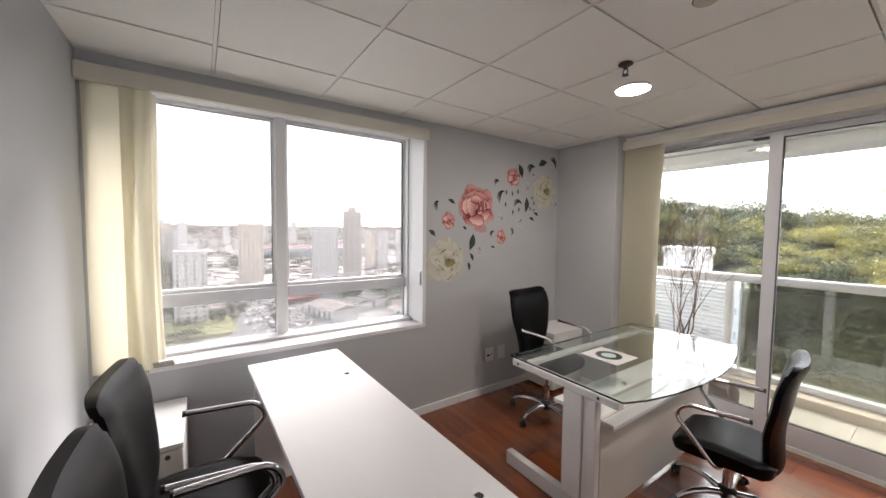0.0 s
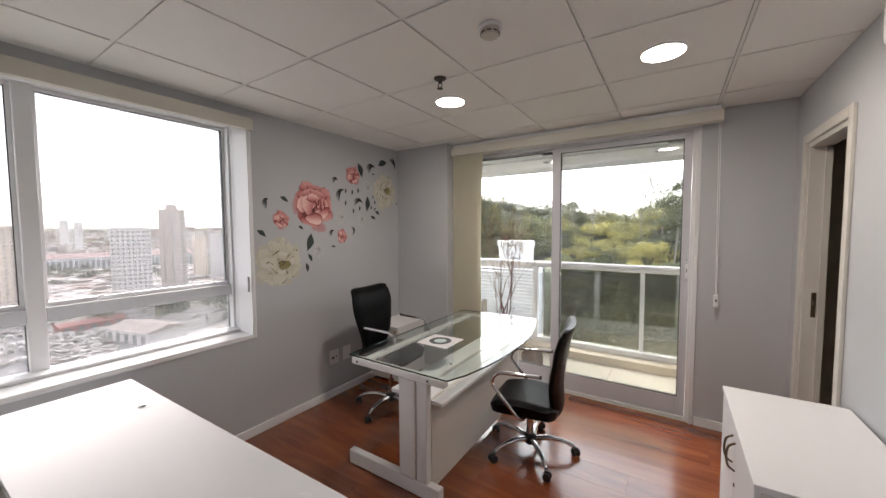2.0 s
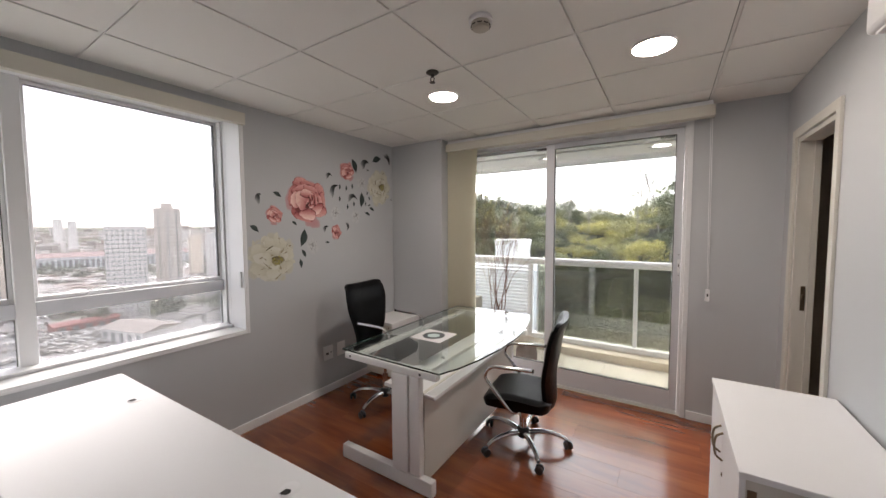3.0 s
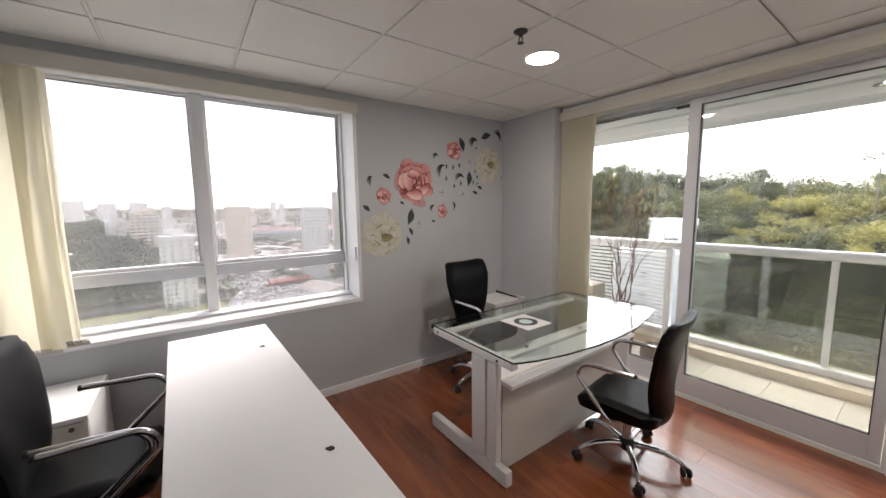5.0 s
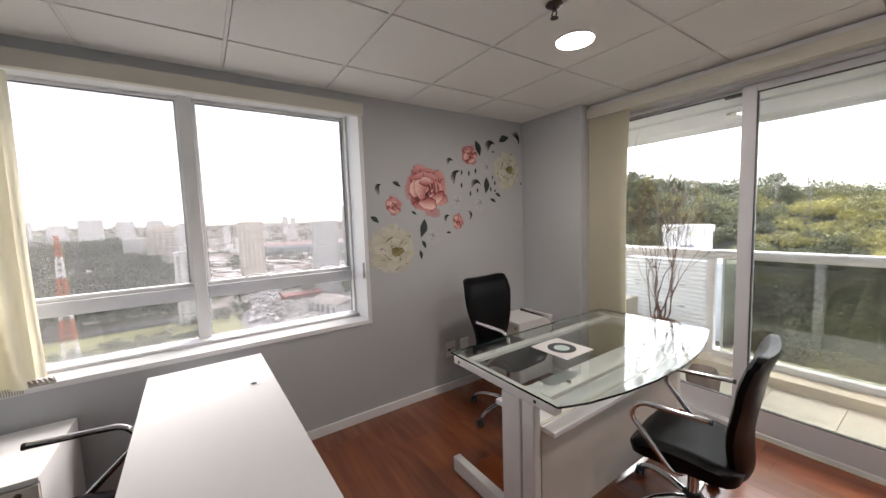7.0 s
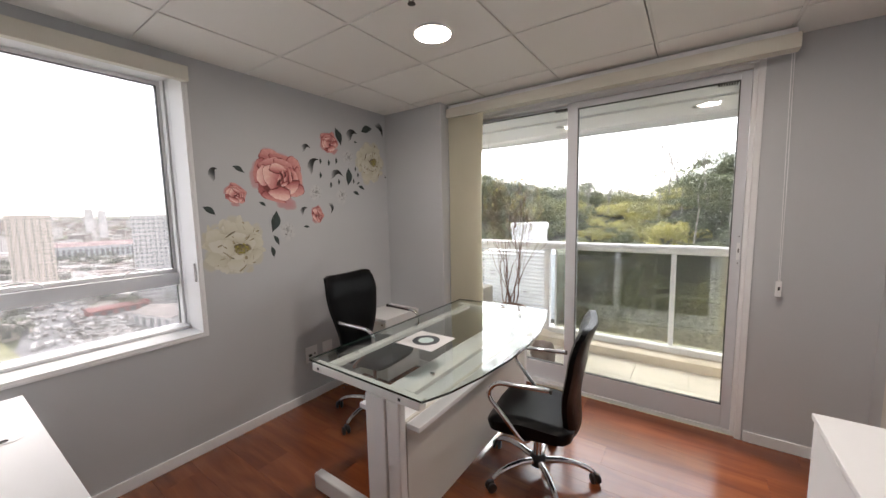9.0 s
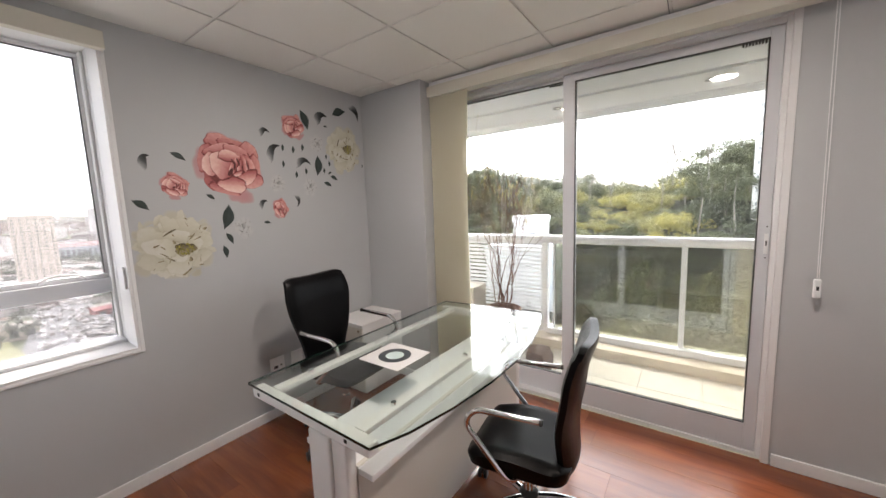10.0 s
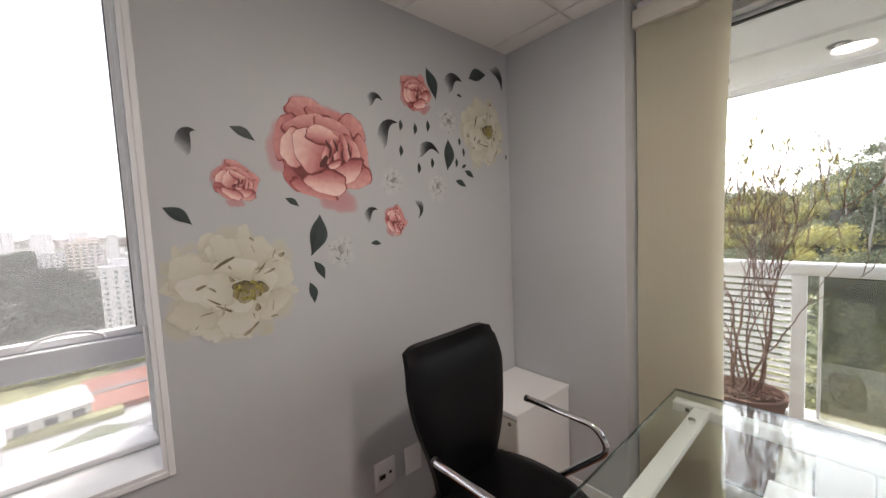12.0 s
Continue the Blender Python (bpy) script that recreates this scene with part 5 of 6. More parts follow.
for k in range(9):
    a = 2 * math.pi * k / 9 + rng.uniform(-0.3, 0.3)
    base = V((PX + 0.05 * math.cos(a), PY + 0.05 * math.sin(a), 0.51))
    grow(base, V((0.16 * math.cos(a), 0.24 * math.sin(a) - 0.08, 1)).normalized(), rng.uniform(0.24, 0.36), rng.uniform(0.0055, 0.0095), 5 if k % 2 else 4)
part("stems", stems, twig, pl, "thin branching red-brown stems", smooth=True)
bm = bmesh.new()
for p, d, count in leafpts:
    for k in range(count):
        side = (d * 0.7 + V((rng.uniform(-1, 1), rng.uniform(-1, 1), rng.uniform(-0.2, 0.8)))).normalized()
        L, w = rng.uniform(0.035, 0.075), rng.uniform(0.003, 0.008)
        up = side.cross(V((0, 0, 1))).normalized() * w
        fold = V((0, 0, rng.uniform(0.2, 0.9) * w))
        r1, r2 = p + side * L * 0.55 + V((0, 0, 0.005)), p + side * L
        ring = [bm.verts.new(c) for c in (p, r1 + up + fold, r2, r1 - up + fold, r1)]
        for f in ((0, 1, 4), (1, 2, 4), (2, 3, 4), (3, 0, 4)):
            bm.faces.new([ring[i] for i in f])
part("leaves", bm, dry_leaf, pl, "few narrow yellowing leaves", kind="stuff")
st = thing("stump", (5.58, 1.93, -0.012), "dark carved wooden block on the balcony tiles", "block")
bm = bmesh.new()
box(bm, 5.47, 5.70, 1.84, 2.00, -0.011, 0.20, r=0.02, seg=2)
bmesh.ops.subdivide_edges(bm, edges=bm.edges, cuts=2)
for v in bm.verts:
    v.co += V((0.012, 0.012, 0.012 if v.co.z > 0.02 else 0)) * noise.noise(v.co * 14)
    if v.co.z > 0.12:
        v.co.y += 0.03
part("block", bm, stump_wood, st, "rough dark wood", smooth=True)

# ---- land: one sheet to the horizon, low city to the north, wooded slope to the east ----
EYE = (2.0, 0.6)


def smooth(a, b, x):
    t = max(0.0, min(1.0, (x - a) / (b - a)))
    return t * t * (3 - 2 * t)


def canopy_top(az):
    return 3.7 + 1.5 * math.exp(-((az - 28) / 5) ** 2) + 0.5 * math.sin(az * 0.9) - 1.2 * math.exp(-((az - 7.5) / 5) ** 2) + 2.2 * math.exp(-((az + 4.0) / 2.6) ** 2)


def canopy_el(az, d):
    """How high the tree tops stand over the horizon, by bearing and distance."""
    return -14.5 + (canopy_top(az) + 14.5) * smooth(38, 158, d) ** 0.75


def land(x, y):
    d, az = math.hypot(x, y), math.degrees(math.atan2(y, x))
    east = smooth(56, 40, az) * smooth(-100, -80, az)
    flat = -62 + 75 * smooth(900, 3400, d) + 10 * math.sin(x / 310) * math.sin(y / 270 + 1) * smooth(500, 1500, d)
    hill = 1.56 + min(d, 165) * math.tan(radians(canopy_el(az, d))) - 4.6 - 20 * smooth(180, 420, d)
    return flat * (1 - east) + hill * east * smooth(8, 30, d) + -62 * east * (1 - smooth(8, 30, d))


verts, faces = [], []
rings = [3, 12, 20, 28, 36, 48, 62, 80, 100, 125, 155, 190, 240, 310, 400, 520, 700, 950, 1300, 1800, 2500, 3300, 4300]
NA = 180
for r in rings:
    for k in range(NA):
        a = 2 * math.pi * k / NA
        x, y = r * math.cos(a), r * math.sin(a)
        verts.append((x, y, land(x, y)))
for j in range(len(rings) - 1):
    for k in range(NA):
        faces.append((j * NA + k, j * NA + (k + 1) % NA, (j + 1) * NA + (k + 1) % NA, (j + 1) * NA + k))
faces.append(tuple(range(NA))[::-1])
me = bpy.data.meshes.new("ground")
me.from_pydata(verts, [], faces)


def ground_mat():
    """Grass and dry earth near, parcels of roofs, yards and trees farther out, near-black under the woods."""
    m = bpy.data.materials.new("city_ground")
    m.use_nodes = True
    n, l = m.node_tree.nodes, m.node_tree.links
    b = n["Principled BSDF"]
    b.inputs["Roughness"].default_value = 0.9
    geo, vor, nz = n.new("ShaderNodeNewGeometry"), n.new("ShaderNodeTexVoronoi"), n.new("ShaderNodeTexNoise")
    vor.inputs["Scale"].default_value = 0.055
    nz.inputs["Scale"].default_value, nz.inputs["Detail"].default_value = 0.006, 5
    l.new(geo.outputs["Position"], vor.inputs["Vector"])
    l.new(geo.outputs["Position"], nz.inputs["Vector"])
    sep, ramp = n.new("ShaderNodeSeparateColor"), n.new("ShaderNodeValToRGB")
    l.new(vor.outputs["Color"], sep.inputs[0])
    l.new(sep.outputs[0], ramp.inputs[0])
    ramp.color_ramp.interpolation = "CONSTANT"
    e = ramp.color_ramp.elements
    e[0].color = (0.30, 0.30, 0.285, 1)
    e[1].position, e[1].color = 0.9, (0.52, 0.36, 0.30, 1)
    for p, c in ((0.25, (0.17, 0.20, 0.12)), (0.45, (0.42, 0.40, 0.37)), (0.6, (0.24, 0.24, 0.24)), (0.72, (0.62, 0.61, 0.58))):
        e.new(p).color = (*c, 1)
    green = n.new("ShaderNodeMix")
    green.data_type = "RGBA"
    gr = n.new("ShaderNodeMapRange")
    gr.inputs["From Min"].default_value, gr.inputs["From Max"].default_value = 0.48, 0.56
    l.new(nz.outputs["Fac"], gr.inputs["Value"])
    l.new(gr.outputs[0], green.inputs["Factor"])
    l.new(ramp.outputs[0], green.inputs["A"])
    green.inputs["B"].default_value = (0.18, 0.21, 0.12, 1)
    # Near-black wooded slope: shade between the crowns is put into the ground colour.
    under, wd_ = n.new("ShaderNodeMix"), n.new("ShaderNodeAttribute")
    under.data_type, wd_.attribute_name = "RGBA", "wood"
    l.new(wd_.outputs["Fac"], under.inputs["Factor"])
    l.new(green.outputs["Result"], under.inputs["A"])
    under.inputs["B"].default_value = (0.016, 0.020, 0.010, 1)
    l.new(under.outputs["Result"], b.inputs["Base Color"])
    return m


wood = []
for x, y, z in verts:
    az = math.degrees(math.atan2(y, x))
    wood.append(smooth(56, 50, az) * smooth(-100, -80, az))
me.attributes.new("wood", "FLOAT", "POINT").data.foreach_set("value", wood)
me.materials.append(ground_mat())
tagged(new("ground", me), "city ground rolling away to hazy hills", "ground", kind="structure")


def flat_colour(name, stops, rough=0.85):
    return tone_paint(name, stops, rough, scale=0.3, vary=0.05)


# Roof stops pale and muted: haze is mixed into the colours.
roof_tint = flat_colour("roof_colours", [(0, (0.30, 0.29, 0.285)), (0.25, (0.50, 0.40, 0.36)), (0.5, (0.62, 0.60, 0.58)), (0.75, (0.76, 0.73, 0.70)), (1, (0.85, 0.84, 0.82))])


def joined_boxes(name, rows, material, label, category):
    """Many plain blocks in one mesh: x, y, z0, half x, half y, height, turn, tone."""
    vs, fs, ts = [], [], []
    for x, y, z, hx, hy, h, a, t in rows:
        b, c, s = len(vs), math.cos(a), math.sin(a)
        for zz in (z, z + h):
            for sx, sy in ((-1, -1), (1, -1), (1, 1), (-1, 1)):
                vs.append((x + c * hx * sx - s * hy * sy, y + s * hx * sx + c * hy * sy, zz))
        # Foot corners get a slightly lower tone than the top corners.
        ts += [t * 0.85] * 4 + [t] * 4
        fs += [(b + 4, b + 5, b + 6, b + 7)] + [(b + i, b + (i + 1) % 4, b + 4 + (i + 1) % 4, b + 4 + i) for i in range(4)]
    m = bpy.data.meshes.new(name)
    m.from_pydata(vs, [], fs)
    m.attributes.new("tone", "FLOAT", "POINT").data.foreach_set("value", ts)
    m.materials.append(material)
    return tagged(new(name, m), label, category, kind="stuff")


rng = random.Random(8)
rows = []
for k in range(5200):
    az, d = radians(rng.uniform(55, 116)), 380 * (7.5 ** rng.random())
    x, y = d * math.cos(az), d * math.sin(az)
    s = rng.uniform(4, 9) * (1 + d / 2500)
    rows.append((x, y, land(x, y) - 2, s, s * rng.uniform(0.6, 1.6), rng.uniform(5, 9) + (rng.uniform(8, 30) if d > 900 and rng.random() < 0.05 else 0), rng.uniform(0, 3), rng.random()))
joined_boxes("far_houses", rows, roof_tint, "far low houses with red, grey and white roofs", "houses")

# Tower walls lifted towards white for haze and for facades out of the sun.
wall_cream = surf("tower_cream", (0.90, 0.81, 0.71), 0.85, var=0.05, scale=0.2, fine=3, bump=0)
wall_white = surf("tower_white", (0.90, 0.89, 0.88), 0.85, var=0.04, scale=0.2, fine=3, bump=0)
wall_blue = surf("tower_pale_blue", (0.70, 0.74, 0.76), 0.85, var=0.04, scale=0.2, fine=3, bump=0)
wall_brown = surf("tower_taupe", (0.76, 0.69, 0.64), 0.85, var=0.08, scale=0.2, fine=3, bump=0)
win_dark = surf("tower_window", (0.24, 0.25, 0.27), 0.25, var=0.3, scale=0.4, fine=3, bump=0)
win_pale = surf("pale_window", (0.42, 0.44, 0.45), 0.25, var=0.3, scale=0.4, fine=3, bump=0)
roof_brown = surf("roof_sheet", (0.46, 0.41, 0.38), 0.8, var=0.1, scale=0.2, fine=3, bump=0)
lawn = surf("lawn", (0.37, 0.37, 0.19), 0.95, var=0.2, scale=0.05, fine=2, bump=0)
asphalt = surf("asphalt", (0.30, 0.30, 0.305), 0.9, var=0.1, scale=0.1, fine=2, bump=0)
court_red = surf("court_red", (0.45, 0.22, 0.17), 0.9, var=0.1, scale=0.1, fine=2, bump=0)
red_sheet = surf("red_sheet", (0.50, 0.20, 0.19), 0.7, var=0.1, scale=0.2, fine=2, bump=0)
shed_grey = surf("shed_grey", (0.26, 0.25, 0.245), 0.85, var=0.1, scale=0.2, fine=2, bump=0)
# Greyed copy of red_sheet; distance haze is put into its colour.
far_red = surf("hazed_red_sheet", (0.50, 0.36, 0.35), 0.8, var=0.1, scale=0.2, fine=2, bump=0)
white_roof = surf("white_roof", (0.74, 0.73, 0.71), 0.8, var=0.08, scale=0.15, fine=2, bump=0)


def tower(label, az0, az1, dist, el, wall, cols, depth=16, base=None, floors=None, balconies=False, top=0.0, swing=0.0, win=(1.3, 1.2), panes=None):
    """A tower block that spans two bearings, at a distance, up to an elevation."""
    a = radians((az0 + az1) / 2)
    w = 2 * dist * math.tan(radians(abs(az1 - az0) / 2))
    cx, cy = EYE[0] + dist * math.cos(a), EYE[1] + dist * math.sin(a)
    zt = 1.56 + dist * math.tan(radians(el))
    z0 = land(cx, cy) - 3 if base is None else base
    t = thing("tower_block", (cx, cy, z0), label, "building")
    m = Matrix.Translation((cx, cy, 0)) @ Matrix.Rotation(a + math.pi / 2 + radians(swing), 4, "Z")
    bm = bmesh.new()
    box(bm, -w / 2, w / 2, -depth, 0, z0, zt, turn=m)
    part("wall", bm, wall, t, "plain rendered walls")
    bm = bmesh.new()
    box(bm, -w / 2 - 0.2, w / 2 + 0.2, -depth - 0.2, 0.2, zt, zt + 0.8, turn=m)
    part("roof", bm, wall, t, "flat roof with a parapet")
    if top:
        bm = bmesh.new()
        box(bm, -w * 0.22, w * 0.22, -depth * 0.7, -depth * 0.3, zt + 0.8, zt + top, turn=m)
        part("roof_house", bm, wall, t, "roof house")
    n_ = floors or min(26, int((zt - z0) / 3))
    data = None
    for f in range(n_):
        z = zt - 2.2 - 3.0 * f
        for c_ in range(cols):
            u = (-0.5 + (c_ + 0.5) / cols) * w
            if data is None:
                bm = bmesh.new()
                box(bm, -win[0] / 2, win[0] / 2, -0.05, 0.10, -win[1] / 2, win[1] / 2)
                data = bpy.data.meshes.new("window")
                bm.to_mesh(data)
                bm.free()
                data.materials.append(panes or win_dark)
            o = new("window", data)
            o.parent = t
            o.matrix_basis = Matrix.Translation((-cx, -cy, -z0)) @ m @ Matrix.Translation((u, 0.0, z))
        if balconies:
            bm = bmesh.new()
            box(bm, -w / 2 - 1.0, w * 0.05, 0.1, 1.6, z - 1.5, z - 0.5, turn=m)
            box(bm, -w / 2 - 1.5, -w / 2, -6, 1.6, z - 1.5, z - 0.5, turn=m)
            part("balcony", bm, wall_white, t, "white balcony front")
    return t


# the facade side with windows faces the room: y grows towards the viewer in each block's own frame
tower("cream tower block with balconies beyond the trees", 93.0, 95.8, 420, -0.2, wall_cream, 5, balconies=True, top=4, win=(2.2, 1.3))
tower("white low tower beside the cream tower", 95.9, 98.0, 470, -1.2, wall_white, 5, balconies=True)
tower("white apartment block with a roof house", 89.6, 93.3, 275, -3.4, wall_white, 4, top=5)
tower("pale orange tower block with small windows", 82.7, 85.9, 420, 0.4, wall_cream, 6)
tower("white tower block with rows of small windows", 72.4, 76.2, 330, 0.2, wall_white, 8)
tower("tall taupe tower with white balconies", 68.9, 71.6, 350, 2.5, wall_brown, 3, balconies=True, top=5)
tower("white tower cluster in the distance", 64.6, 66.3, 520, -0.6, wall_white, 5)
tower("white tower cluster in the distance", 66.6, 68.2, 560, -0.9, wall_cream, 5)
for k, (a0, a1, d, e) in enumerate(((99.5, 101.6, 900, 1.2), (96.8, 98.4, 1000, 0.9), (94.0, 95.6, 1050, 1.0), (102.4, 104, 1000, 0.6), (91.6, 92.6, 1200, 0.5), (86.8, 87.6, 1300, 0.2), (78.3, 79.0, 1400, 0.9), (79.4, 80.1, 1500, 1.1), (62.0, 63.4, 600, -0.2), (59.0, 60.6, 700, 0.2), (105, 107.5, 700, 1.0))):
    tower("pale far tower block in the haze", a0, a1, d, e, wall_white, 4, floors=12)
# Pale blue walls put a white block's shaded tint into the colour.
tower("large white apartment block seen past the railing", 15.2, 28.5, 56, -7.6, wall_blue, 5, depth=14, floors=17, swing=-4, win=(0.75, 0.85), panes=win_pale)
t = tower("white roof house above the apartment block", 18.7, 24.1, 60, -2.8, wall_white, 1, depth=6, base=-6.0, floors=1, win=(1.6, 0.7))
tower("tall white tower with rows of small windows", -13.5, -5.4, 105, 13.0, wall_white, 8, depth=18, win=(0.7, 0.8), panes=win_pale)

# low buildings, lawn, street and yards to the north


def slab(name, label, category, az, d, wx, wy, h, turn, material, roof=None, kind=""):
    x, y = EYE[0] + d * math.cos(radians(az)), EYE[1] + d * math.sin(radians(az))
    z = -62
    m = Matrix.Translation((x, y, 0)) @ Matrix.Rotation(radians(turn), 4, "Z")
    if kind:
        bm = bmesh.new()
        box(bm, -wx / 2, wx / 2, -wy / 2, wy / 2, z - 2, z + h, turn=m)
        return part(name, bm, material, None, label, category=category, kind=kind)
    t = thing(name, (x, y, z), label, category)
    bm = bmesh.new()
    box(bm, -wx / 2, wx / 2, -wy / 2, wy / 2, z - 2, z + h, turn=m)
    part("wall", bm, material, t, "plain walls")
    bm = bmesh.new()
    vs = [bm.verts.new(m @ V(p)) for p in ((-wx / 2 - 1, -wy / 2 - 1, z + h), (wx / 2 + 1, -wy / 2 - 1, z + h), (wx / 2 + 1, wy / 2 + 1, z + h), (-wx / 2 - 1, wy / 2 + 1, z + h), (-wx / 2 - 1, 0, z + h + wy * 0.12), (wx / 2 + 1, 0, z + h + wy * 0.12))]
    for f in ((0, 1, 5, 4), (2, 3, 4, 5), (0, 4, 3), (1, 2, 5), (3, 2, 1, 0)):
        bm.faces.new([vs[i] for i in f])
    part("roof", bm, roof or roof_brown, t, "shallow gabled roof")
    n_ = int(wx / 6)
    for k in range(n_):
        bm = bmesh.new()
        u = -wx / 2 + (k + 0.5) * wx / n_
        box(bm, u - 1.6, u + 1.6, -wy / 2 - 0.15, -wy / 2 - 0.02, z + h * 0.25, z + h * 0.8, turn=m)
        part("window", bm, win_dark, t)
    return t


slab("lawn", "green sports field", "ground", 97.0, 262, 95, 46, 2.2, 4, lawn, kind="structure")
slab("lawn", "green strip of park", "ground", 101, 205, 60, 60, 2.2, 4, lawn, kind="structure")
slab("street", "wide grey street", "ground", 83.0, 330, 26, 240, 2.1, -9, asphalt, kind="structure")
slab("street", "grey cross street", "ground", 84.0, 300, 300, 12, 2.15, -3, asphalt, kind="structure")
slab("court", "red sports court", "ground", 91.6, 213, 30, 19, 2.3, 6, court_red, kind="structure")
slab("court", "red sports court", "ground", 91.4, 189, 30, 19, 2.3, 6, court_red, kind="structure")
slab("lane", "grey lane beside the courts", "ground", 93.0, 201, 46, 3.4, 2.35, 6, asphalt, kind="structure")
slab("parking", "grey parking yard", "ground", 78.8, 262, 44, 84, 2.3, 8, asphalt, kind="structure")
slab("low_building", "long low white hall with a pale brown roof", "building", 73.3, 262, 34, 20, 9, -76, wall_white, roof_brown)
slab("low_building", "low shed with a dark grey roof", "building", 69.6, 285, 20, 15, 7, -70, wall_white, shed_grey)
slab("low_building", "low shed with a dark grey roof", "building", 67.0, 300, 22, 15, 7, -70, wall_white, shed_grey)
slab("low_building", "long flat white yard building", "building", 71.0, 215, 30, 8, 4, -60, wall_white, white_roof)
slab("low_building", "white shed with a red end wall", "building", 97.0, 345, 60, 18, 9, 2, wall_cream, white_roof)
slab("low_building", "white flat building near the court", "building", 106.0, 170, 26, 24, 8, 12, wall_white, white_roof)
slab("low_building", "long white roofed building", "building", 98.6, 190, 20, 24, 6, 15, wall_white, white_roof)
slab("low_building", "red roofed market hall", "building", 78.2, 318, 30, 12, 6, 5, red_sheet, red_sheet)
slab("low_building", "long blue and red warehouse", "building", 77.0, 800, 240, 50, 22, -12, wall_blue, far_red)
slab("low_building", "brown roofed row of sheds", "building", 88.0, 300, 30, 14, 7, 0, wall_cream, roof_brown)
rows = []
for k in range(560):
    if k < 160:
        az, d, a = rng.uniform(80.8, 85.2), rng.uniform(235, 440), radians(81 + rng.uniform(-3, 3))
    else:
        az, d, a = rng.uniform(76.2, 82.2), rng.uniform(212, 305), radians(rng.choice((8, 98)) + rng.uniform(-3, 3))
    rows.append((EYE[0] + d * math.cos(radians(az)), EYE[1] + d * math.sin(radians(az)), -59.7, 2.1, 0.9, 1.5, a, rng.choice((0.05, 0.1, 0.5, 0.8, 1.0, 1.0))))
joined_boxes("far_cars", rows, roof_tint, "tiny parked and moving cars far below", "cars")

# red and white radio mast
mx, my = EYE[0] + 190 * math.cos(radians(103.3)), EYE[1] + 190 * math.sin(radians(103.3))
mast = thing("radio_mast", (mx, my, -62), "red and white lattice radio mast", "mast")
mast_red = surf("mast_red", (0.62, 0.17, 0.08), 0.7, var=0.1, bump=0)
for k in range(8):
    z0, z1 = -62 + 7.8 * k, -62 + 7.8 * (k + 1)
    w0, w1 = 2.6 - 0.27 * k, 2.6 - 0.27 * (k + 1)
    bm = bmesh.new()
    cs = ((-1, -1), (1, -1), (1, 1), (-1, 1))
    for i, (sx, sy) in enumerate(cs):
        tx, ty = cs[(i + 1) % 4]
        tube(bm, [(mx + sx * w0, my + sy * w0, z0), (mx + sx * w1, my + sy * w1, z1)], 0.16, 4)
        for h in range(3):
            f0, f1 = h / 3, (h + 1) / 3
            wa, wb = w0 + (w1 - w0) * f0, w0 + (w1 - w0) * f1
            za, zb = z0 + (z1 - z0) * f0, z0 + (z1 - z0) * f1
            tube(bm, [(mx + sx * wa, my + sy * wa, za), (mx + tx * wb, my + ty * wb, zb)], 0.10, 4)
            tube(bm, [(mx + tx * wa, my + ty * wa, za), (mx + sx * wb, my + sy * wb, zb)], 0.10, 4)
    part("section", bm, mast_red if k % 2 else wall_white, mast, "red lattice section" if k % 2 else "white lattice section")


# ---- woods: crowns of many small leaves on uneven clumps, in one mesh ----
def leaf_mat(name, stops):
    m = tone_paint(name, stops, 0.6, scale=0.5, vary=0.12)
    n, l = m.node_tree.nodes, m.node_tree.links
    b, out = n["Principled BSDF"], n["Material Output"]
    ramp = next(k for k in n if k.type == "VALTORGB")
    tr, mix = n.new("ShaderNodeBsdfTranslucent"), n.new("ShaderNodeMixShader")
    l.new(ramp.outputs[0], tr.inputs[0])
    mix.inputs[0].default_value = 0.3
    l.new(b.outputs[0], mix.inputs[1])
    l.new(tr.outputs[0], mix.inputs[2])
    l.new(mix.outputs[0], out.inputs[0])
    return m


# Woods: greens lifted above leaf colour, with haze mixed in.
foliage = leaf_mat("foliage", [(0, (0.06, 0.075, 0.045)), (0.35, (0.17, 0.185, 0.105)), (0.65, (0.29, 0.28, 0.13)), (0.85, (0.42, 0.38, 0.13)), (1, (0.50, 0.44, 0.14))])
# City trees: paler, greyer greens carry the haze in their colour.
hazed_foliage = leaf_mat("hazed_foliage", [(0, (0.17, 0.19, 0.165)), (0.5, (0.24, 0.265, 0.21)), (1, (0.34, 0.36, 0.25))])
bark_pale = surf("pale_bark", (0.26, 0.24, 0.21), 0.9, var=0.2, scale=1, fine=8, bump=0)
nr = np.random.default_rng(4)


